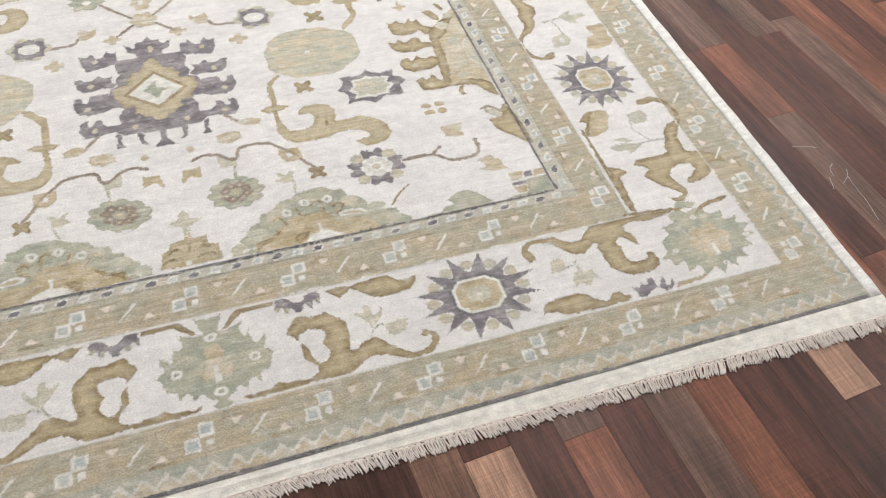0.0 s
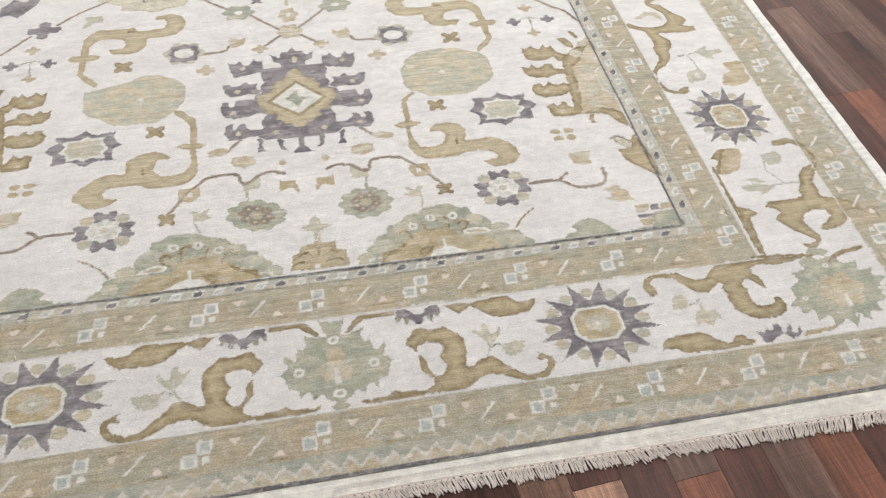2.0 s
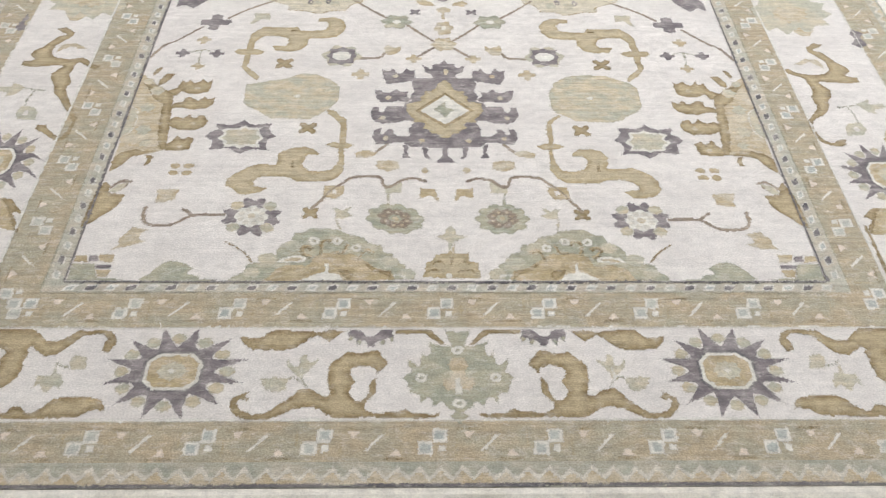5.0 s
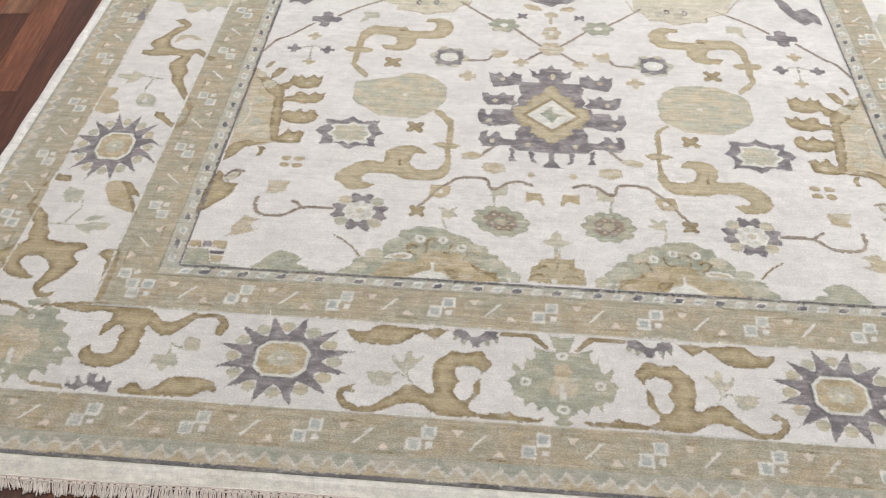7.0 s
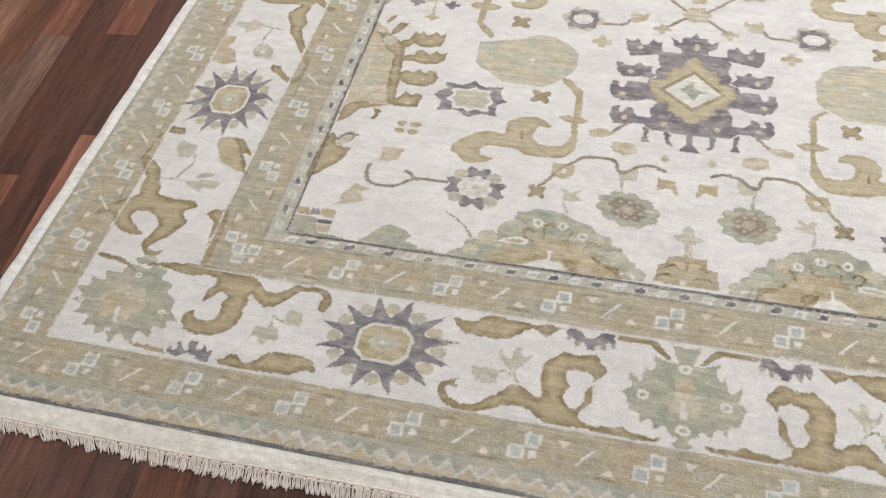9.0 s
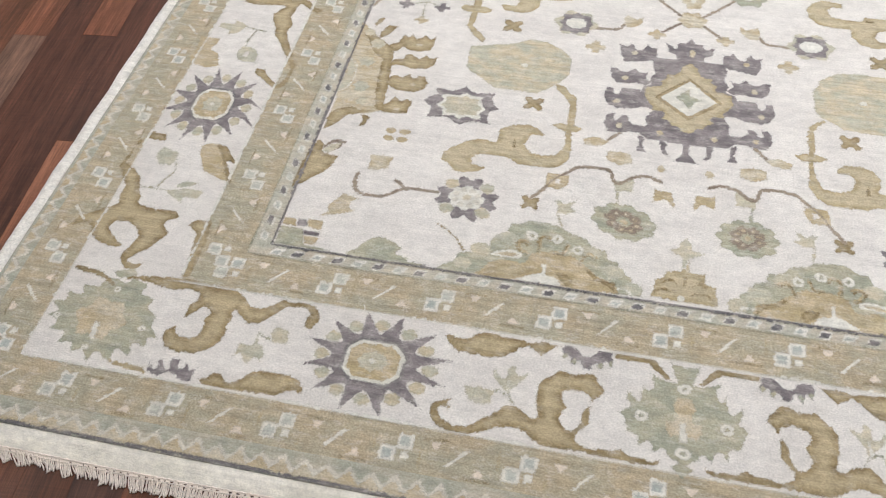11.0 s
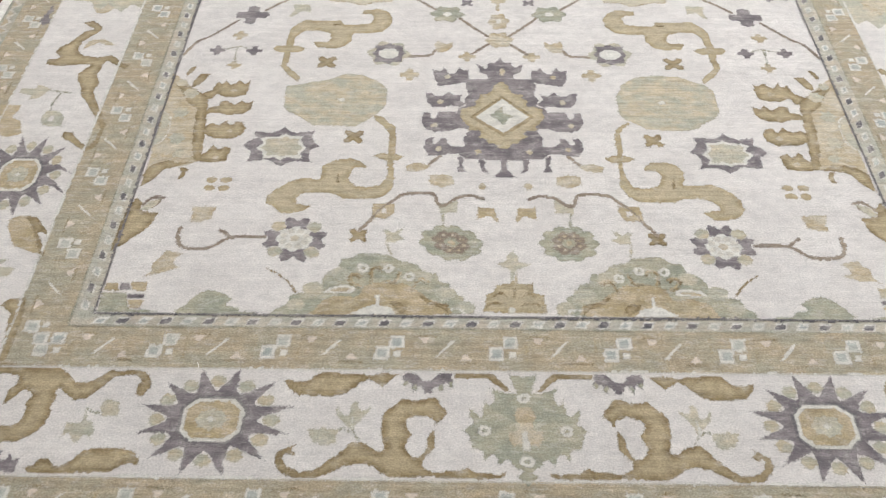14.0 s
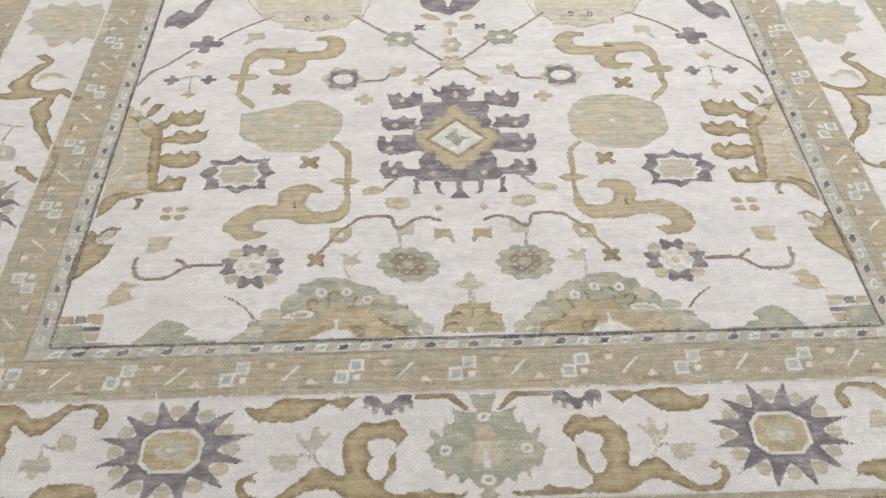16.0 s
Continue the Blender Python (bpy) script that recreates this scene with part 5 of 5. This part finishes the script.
oval("great_palmette_eye_heart", CREAM, 4, 39.8, 131.3, 0.45, 0.8, "pair", field)
patch("bud", TAN, 1, [(11.6, 109.4), (13.3, 108.2), (15.7, 109.6), (16.6, 108.1), (16, 104.7), (13.4, 104.8), (11.7, 106.8)], "pair", field)
patch("bud", PALE_SAGE, 1, [(51.1, 125.4), (56.2, 125.3), (55.4, 122.9), (56.3, 119.4), (55.1, 120), (53.4, 122.2), (50.8, 121.7)], "pair", field)
oval("rosette_eye", TAN, 3, 44.6, 40.7, 1.1, 1, "pair", field)
for k in range(8):
    a = math.pi / 4 * k + 0.39
    oval("rosette_petal", TOOTH, 3, 44.6 + 2.5 * math.cos(a), 40.7 + 2.2 * math.sin(a), 0.75, 0.65, "pair", field)
    oval("green_rosette_loop", UMBER, 2, 12.6 + 2.5 * math.cos(a), 41.2 + 2.2 * math.sin(a), 1.1, 0.95, "pair", field)
    oval("green_rosette_petal", TAN, 3, 12.6 + 2.4 * math.cos(a), 41.2 + 2.1 * math.sin(a), 0.55, 0.45, "pair", field)
for x, y in ((1.4, 5.2), (1.4, -7.5)):
    oval("ring_eye", SAGE, 4, x, y, 0.4, 0.35, "one", main_border)
for x, y in ((9.8, -1.7), (117.5, -1.6), (99.8, -1.5), (108.4, 6.1), (108.9, -7.4)):
    oval("ring_eye", SAGE, 4, x, y, 0.4, 0.35, "pair", main_border)
for x, y, r in ((10.6, 24.6, 2.2), (14.6, 28.0, 2.4), (19.4, 32.0, 2.4), (35.6, 32.2, 2.2), (41.0, 28.6, 2.4), (44.0, 25.0, 2.0)):
    scalloped("palmette_lobe", PALE_SAGE, 1.6, x, y, r, r * 0.8, "pair", field)
for x, y, r in ((76.5, 88, 2.2), (77.5, 81, 2.2), (76.5, 72, 2.2), (79.5, 92, 1.6), (75, 67, 1.6)):
    lobed("palmette_spot", PALE_SAGE, 1.8, x, y, r, r, "pair", field)

# ---- repeating guard patterns ----
def along(s, w, run):
    """Run "near": s across the rug, w its length. Run "side": s up the rug, w outwards."""
    return (s, w) if run == "near" else (w, s)


def run_patch(name, material, layer, points, run, parent, side=1):
    pile(name, at_side([along(s, w, run) for s, w in points], side), material, layer, parent)


def guard_unit(s, w, run, parent, side, flip=1):
    """Linked squares, a slanting dash and two small triangles."""
    def sq(ds, dw, k):
        return [(s + ds - k, w + flip * (dw - k)), (s + ds + k, w + flip * (dw - k)), (s + ds + k * 1.1, w + flip * (dw + k)), (s + ds - k * 0.9, w + flip * (dw + k))]
    for ds, dw in ((-1.5, -1.1), (1.2, 1.4)):
        run_patch("square_rim", CHALK, 1, sq(ds, dw, 1.5), run, parent, side)
        run_patch("square", MIST, 2, sq(ds, dw, 0.95), run, parent, side)
    run_patch("square_link", CHALK, 1.5, sq(1.5, -1.2, 0.75), run, parent, side)
    d = 10.4
    run_patch("dash", CHALK, 1, [(s + d - 2.1, w - flip * 1.9), (s + d - 1.2, w - flip * 1.9), (s + d + 2.2, w + flip * 1.7), (s + d + 1.2, w + flip * 1.8)], run, parent, side)
    for ds, dw, up in ((6.6, 1.9, -1), (14.4, -2.2, 1)):
        base = dw - 0.9 * up
        run_patch("triangle_edge", OCHRE, 1, [(s + ds - 2.3, w + flip * (base - 0.3)), (s + ds + 2.2, w + flip * (base - 0.3)), (s + ds + 2.2, w + flip * (base + 0.15)), (s + ds - 2.3, w + flip * (base + 0.15))], run, parent, side)
        run_patch("triangle", TOOTH_PALE, 2, [(s + ds - 1.3, w + flip * (dw - 0.6 * up)), (s + ds + 1.3, w + flip * (dw - 0.6 * up)), (s + ds + 0.35, w + flip * (dw + 1.0 * up)), (s + ds - 0.35, w + flip * (dw + 1.0 * up))], run, parent, side)
    for ds, lo, hi in ((4.0, -2.8, 0.9), (17.2, -0.8, 2.8)):
        run_patch("guard_post", GOLD if ds < 5 else BUFF, 1, [(s + ds, w + flip * lo), (s + ds + 0.45, w + flip * lo), (s + ds + 0.55, w + flip * hi), (s + ds + 0.1, w + flip * hi)], run, parent, side)


for i in range(-4, 4):
    guard_unit(-1.9 + 21.6 * i, 15.2, "near", inner_guard, 1)
for i in range(-6, 6):
    guard_unit(-3.6 + 21.3 * i, -15.6, "near", outer_guard, 1)
for side in (1, -1):
    for i in range(6):
        guard_unit(18 + 20.8 * i, 90.6 if side > 0 else 91.6, "side", inner_guard, side)
    for i in range(7):
        guard_unit(-8 + 20.8 * i, 125.3, "side", outer_guard, side)


def die(s, w, run, dark, side=1):
    k = 1.75
    rim = [(s - k, w - 0.95), (s + k * 0.45, w - 0.95), (s + k, w + 0.95), (s - k * 0.45, w + 0.95)]
    run_patch("die_rim", CHALK, 1, rim, run, dice_band, side)
    run_patch("die", SLATE if dark else MIST, 2, [(s + (a - s) * 0.66, w + (b - w) * 0.5) for a, b in rim], run, dice_band, side)


for i in range(-19, 20):
    die(0.6 + 4.25 * i, 20.8, "near", i % 2 == 0)
for side in (1, -1):
    for i in range(27):
        die(24.5 + 4.15 * i, 84.2, "side", i % 2 == 1, side)


def zigzag(length, w, run, side=1, start=0.0):
    """A pale zigzag line with the field below it filled in straw."""
    pts_a, pts_b, fill = [], [], []
    n = round(length / 1.95)
    for i in range(n + 1):
        s, d = start + i * 1.95, (1.15 if i % 2 else -1.0) + random.uniform(-0.25, 0.25)
        pts_a.append((s, w + d + 0.36))
        pts_b.append((s, w + d - 0.36))
        fill.append((s, w + d))
    run_patch("zigzag", TOOTH, 1.4, pts_a + pts_b[::-1], run, teeth_band, side)
    outer = -1.9 if run == "near" else 1.6
    run_patch("teeth", TAN, 1, fill + [(start + length, w + outer), (start, w + outer)], run, teeth_band, side)


zigzag(258, -21.9, "near", 1, -129.0)
for side in (1, -1):
    zigzag(168, 131.8, "side", side, -20.0)

# the far half of the rug mirrors the near one
for band in (field, dice_band, inner_guard, main_border, outer_guard, teeth_band):
    for ob in list(band.children):
        ys = [v.co.y for v in ob.data.vertices]
        if max(ys) < MIDDLE / 100 - 0.02:
            twin = new(ob.name.split(".")[0], ob.data)
            twin.parent = band
            twin.matrix_basis = Matrix.Translation((0, 2 * MIDDLE / 100, 0)) @ Matrix.Diagonal((1, -1, 1, 1))

# ---- ends and side cords of the rug ----
random.seed(5)


def end_wave(x):
    return -0.2755 - 0.010 * (x / 1.2) ** 2 + 0.002 * math.sin(x * 3.1 + 0.6) + 0.0015 * math.sin(x * 9.0)


bm = bmesh.new()
rows = []
N = 140
for i in range(N + 1):
    x = -1.37 + 0.003 + 2.74 * i / N
    y = end_wave(x)
    rows.append([bm.verts.new(p) for p in ((x, NEAR / 100, FLOOR + 0.0005), (x, NEAR / 100, RUG_TOP - 0.001), (x, NEAR / 100 - 0.012, RUG_TOP - 0.0012 + random.uniform(-0.0004, 0.0004)),
                                           (x, y + 0.01, RUG_TOP - 0.004), (x, y, RUG_TOP - 0.006), (x, y, FLOOR + 0.0005))])
for a, b in zip(rows, rows[1:]):
    for k in range(5):
        bm.faces.new((a[k], a[k + 1], b[k + 1], b[k]))
bmesh.ops.recalc_face_normals(bm, faces=bm.faces)
part("end_band", bm, KILIM, rug, "plain cream flat-woven end band")
bm = bmesh.new()
box(bm, -1.367, 1.373, (2 * MIDDLE - NEAR) / 100, (2 * MIDDLE - NEAR) / 100 + 0.042, FLOOR + 0.0005, RUG_TOP - 0.001)
part("end_band", bm, KILIM, rug, "plain cream flat-woven end band")

for side in (1, -1):
    bm = bmesh.new()
    rings = []
    for i in range(181):
        y = NEAR / 100 + (2 * MIDDLE - 2 * NEAR) / 100 * i / 180
        c = AXIS / 100 + side * (1.357 + 0.0012 * math.sin(i * 0.7) + random.uniform(-0.0008, 0.0008))
        rings.append([bm.verts.new((c + 0.0165 * math.cos(a), y, RUG_TOP - 0.005 + (0.0062 if math.sin(a) > 0 else 0.0045) * math.sin(a))) for a in [math.pi * k / 5 for k in range(10)]])
    for a, b in zip(rings, rings[1:]):
        for k in range(10):
            bm.faces.new((a[k], a[(k + 1) % 10], b[(k + 1) % 10], b[k]))
    bm.faces.new(rings[0])
    bm.faces.new(rings[-1][::-1])
    bmesh.ops.recalc_face_normals(bm, faces=bm.faces)
    finish(bm, "side_cord", CORD, rug, "rounded cream overcast side cord", smooth=True)


# ---- fringe ----
def tube(bm, path, r0, r1, n=5):
    rings = []
    for i, p in enumerate(path):
        a, b = path[max(0, i - 1)], path[min(len(path) - 1, i + 1)]
        d = (b - a).normalized()
        u = d.cross(Vector((0.3, 0.1, 1))).normalized()
        v = d.cross(u)
        r = r0 + (r1 - r0) * i / (len(path) - 1)
        rings.append([bm.verts.new(p + r * (math.cos(2 * math.pi * k / n) * u + math.sin(2 * math.pi * k / n) * v)) for k in range(n)])
    for a, b in zip(rings, rings[1:]):
        for k in range(n):
            bm.faces.new((a[k], a[(k + 1) % n], b[(k + 1) % n], b[k]))
    bm.faces.new(rings[-1])


def tassel_mesh(seed):
    """Three slack cotton cords that hang from one knot of the end braid."""
    rnd = random.Random(seed)
    bm = bmesh.new()
    lean = rnd.uniform(-0.002, 0.004)
    for k in (-2, -1, 0, 1, 2):
        root, foot = k * 0.0012, k * 0.0025 + rnd.uniform(-0.0009, 0.0009)
        bend, curl = rnd.uniform(-0.0012, 0.0012), rnd.uniform(-0.008, 0.008)
        length, lift = rnd.uniform(0.024, 0.030), rnd.uniform(0.0, 0.003)
        path = []
        for i in range(8):
            u = i / 7
            path.append(Vector((root + (foot - root) * min(1, u * 2.4) + lean * u + bend * math.sin(u * 4.5) + curl * max(0, u - 0.7) ** 1.1, -0.001 - length * u,
                                -0.0042 - 0.0042 * min(1, u * 1.5) + lift * math.sin(min(1, u * 1.2) * 2.6))))
        tube(bm, path, 0.0012, 0.0014, 5)
    mesh = bpy.data.meshes.new("tassel")
    bm.to_mesh(mesh)
    bm.free()
    mesh.materials.append(COTTON)
    mesh.polygons.foreach_set("use_smooth", [True] * len(mesh.polygons))
    return mesh


TASSELS = [tassel_mesh(40 + k) for k in range(14)]
count = 232
for i in range(count):
    x = -1.36 + 2.735 * (i + 0.5) / count + random.uniform(-0.002, 0.002)
    ob = new("tassel", random.choice(TASSELS))
    ob.parent = rug
    group_lean = 10 + 16 * math.sin(x * 4.3) + 14 * math.sin(x * 11.0 + 1)
    ob.matrix_basis = pose(x, end_wave(x), 0, 0, 0, group_lean + random.uniform(-5, 5)) @ Matrix.Diagonal((1, random.uniform(0.85, 1.15), 1, 1))
bm = bmesh.new()
for row, (dy, r) in enumerate(((-0.0005, 0.0016), (-0.0062, 0.0011))):
    for k in range(2):
        tube(bm, [Vector((-1.365 + 2.735 * i / 420, end_wave(-1.365 + 2.735 * i / 420) + dy + 0.0012 * math.sin(i * 1.6 + k * math.pi), RUG_TOP - 0.0042 + 0.001 * math.cos(i * 1.6 + k * math.pi))) for i in range(421)], r, r, 4)
part("fringe_braid", bm, COTTON, rug, "twisted cream cotton cord above the tassels")

# ---- floor strips ----
random.seed(11)
STRIP = 0.092
TURN_FLOOR = Matrix.Rotation(radians(4.5), 4, "Z")


SHIFT = 0.048


def strip_mesh(length, material):
    bm = bmesh.new()
    b, w = 0.0003, STRIP / 2 - 0.00005
    outer = [(-w, 0), (w, 0), (w, length), (-w, length)]
    inner = [(-w + b, b), (w - b, b), (w - b, length - b), (-w + b, length - b)]
    lo = [bm.verts.new((x, y, -0.0008)) for x, y in outer]
    up = [bm.verts.new((x, y, 0)) for x, y in inner]
    bm.faces.new(up)
    for i in range(4):
        j = (i + 1) % 4
        bm.faces.new((lo[i], lo[j], up[j], up[i]))
    mesh = bpy.data.meshes.new("strip")
    bm.to_mesh(mesh)
    bm.free()
    mesh.materials.append(material)
    return mesh


# strips that stand out by their colour: the column, where the strip begins, its length, its wood
SPECIAL = [(4, -0.50, 0.14, WOOD_PALE), (4, -0.36, 0.5, WOOD_DARK), (5, -1.1, 0.9, WOOD_DARK), (6, -1.2, 0.81, WOOD_RUST), (6, -0.39, 0.6, WOOD_GREY),
           (7, -1.3, 1.1, WOOD_DARK), (8, -1.1, 1.0, WOOD_GREY), (9, -0.9, 0.8, WOOD_RUST), (10, -1.2, 1.1, WOOD_DARK), (11, -0.72, 0.7, WOOD_DARK),
           (11, -1.4, 0.68, WOOD_GREY), (12, -0.52, 0.12, WOOD_PALE), (12, -1.3, 0.78, WOOD_DARK), (13, -0.75, 0.7, WOOD_DARK), (14, -0.3, 0.7, WOOD_RUST),
           (15, -0.25, 0.75, WOOD_DARK), (16, -0.3, 0.5, WOOD_GREY), (16, 0.2, 0.3, WOOD_RUST), (16, 0.5, 0.4, WOOD_GREY), (17, -0.15, 0.9, WOOD_DARK),
           (18, 0.0, 0.5, WOOD_DARK), (18, 0.5, 0.6, WOOD_GREY), (19, 0.05, 0.5, WOOD_GREY), (19, 0.55, 0.6, WOOD_DARK), (20, 0.1, 0.8, WOOD_RUST), (21, 0.1, 0.8, WOOD_DARK),
           (-15, 0.12, 0.42, WOOD_RED), (-15, 0.54, 1.0, WOOD_DARK), (-16, -0.02, 0.94, WOOD_DARK), (-16, 0.92, 0.7, WOOD_RUST), (-17, 0.4, 0.9, WOOD_DARK),
           (-18, 0.2, 0.7, WOOD_GREY), (-18, 0.9, 0.9, WOOD_RUST)]
special = {}
for column, start, length, material in SPECIAL:
    special.setdefault(column, []).append((start, length, material))
cache = {}
loose = []
near_count = 0
columns = int((X1 - X0) / STRIP) + 16
for c in range(-columns // 2, columns // 2 + 1):
    marks = sorted(special.get(c, []), key=lambda mark: mark[0])
    y = Y0 - 0.6 - random.uniform(0, 0.9)
    pieces = []
    while y < Y1 + 0.6:
        n = random.choices((0.36, 0.52, 0.68, 0.84, 1.0, 1.2), (1, 2, 4, 4, 4, 3))[0]
        material = WOOD
        if marks and y + n > marks[0][0] - 0.12:
            if marks[0][0] - y > 0.02:
                n = marks[0][0] - y
            else:
                n, material = marks[0][1:]
                marks.pop(0)
        pieces.append((y, round(n, 2), material))
        y += round(n, 2)
    x = c * STRIP + SHIFT
    lean = math.tan(radians(4.5)) * x
    first, last = Y0 + 0.01 - lean, Y1 - 0.01 - lean
    for y, n, material in pieces:
        end = min(y + n, last)
        y = max(y, first)
        n = round(end - y, 2)
        if n < 0.05:
            continue
        m = TURN_FLOOR @ pose(x, y, FLOOR)
        mid = TURN_FLOOR @ Vector((x, y + n / 2, 0))
        if not X0 + 0.05 < mid.x < X1 - 0.05:
            continue
        under = -1.25 < mid.x < 1.25 and 0.25 < mid.y < 2.9
        close = not under and -2.1 < mid.x < 2.3 and -0.95 < mid.y < 1.9
        if material is not WOOD or (close and near_count < 295):
            if (n, material.name) not in cache:
                cache[n, material.name] = strip_mesh(n - 0.0004, material)
            ob = new("strip", cache[n, material.name])
            ob.parent = floor
            ob.matrix_basis = m
            near_count += 1
        else:
            loose.append((m, n))
verts, faces = [], []
for m, n in loose:
    w, l = STRIP / 2 - 0.0006, n - 0.0010
    k = len(verts)
    verts += [tuple(m @ Vector(v)) for v in ((-w, 0.0005, 0), (w, 0.0005, 0), (w, l, 0), (-w, l, 0))]
    faces.append((k, k + 1, k + 2, k + 3))
mesh = bpy.data.meshes.new("floor_strips")
mesh.from_pydata(verts, [], faces)
mesh.materials.append(WOOD)
rest = tagged(new("floor_strips", mesh), kind="stuff")
rest.parent = floor


# ---- loose threads ----
def thread(label, points, thickness, material, z):
    ob_bm = bmesh.new()
    line = smooth_line([(x, y, z) for x, y in points], 5)
    tube(ob_bm, [Vector(p) + Vector((0, 0, thickness * (1.0 + 0.8 * math.sin(i * 0.9)))) for i, p in enumerate(line)], thickness, thickness * 0.8, 5)
    tagged(finish(ob_bm, "thread", material, smooth=True), label, "thread", "loose threads")


FILM = plaster("clear_plastic_thread", (0.62, 0.58, 0.55), 0.3)
thread("short white thread lying on the ivory rug border", [(-0.590, 0.115), (-0.586, 0.108), (-0.587, 0.100)], 0.0009, CORD, 0.0015)
for pts in ([(1.520, 0.128), (1.503, 0.114), (1.497, 0.092)], [(1.483, 0.090), (1.478, 0.072), (1.470, 0.054)],
            [(1.542, 0.102), (1.530, 0.082), (1.506, 0.064)], [(1.530, 0.080), (1.526, 0.04), (1.521, -0.017), (1.512, -0.06)], [(1.515, 0.187), (1.487, 0.200), (1.458, 0.207)]):
    thread("thin pale plastic thread lying on the wood floor", pts, 0.00045, FILM, FLOOR)
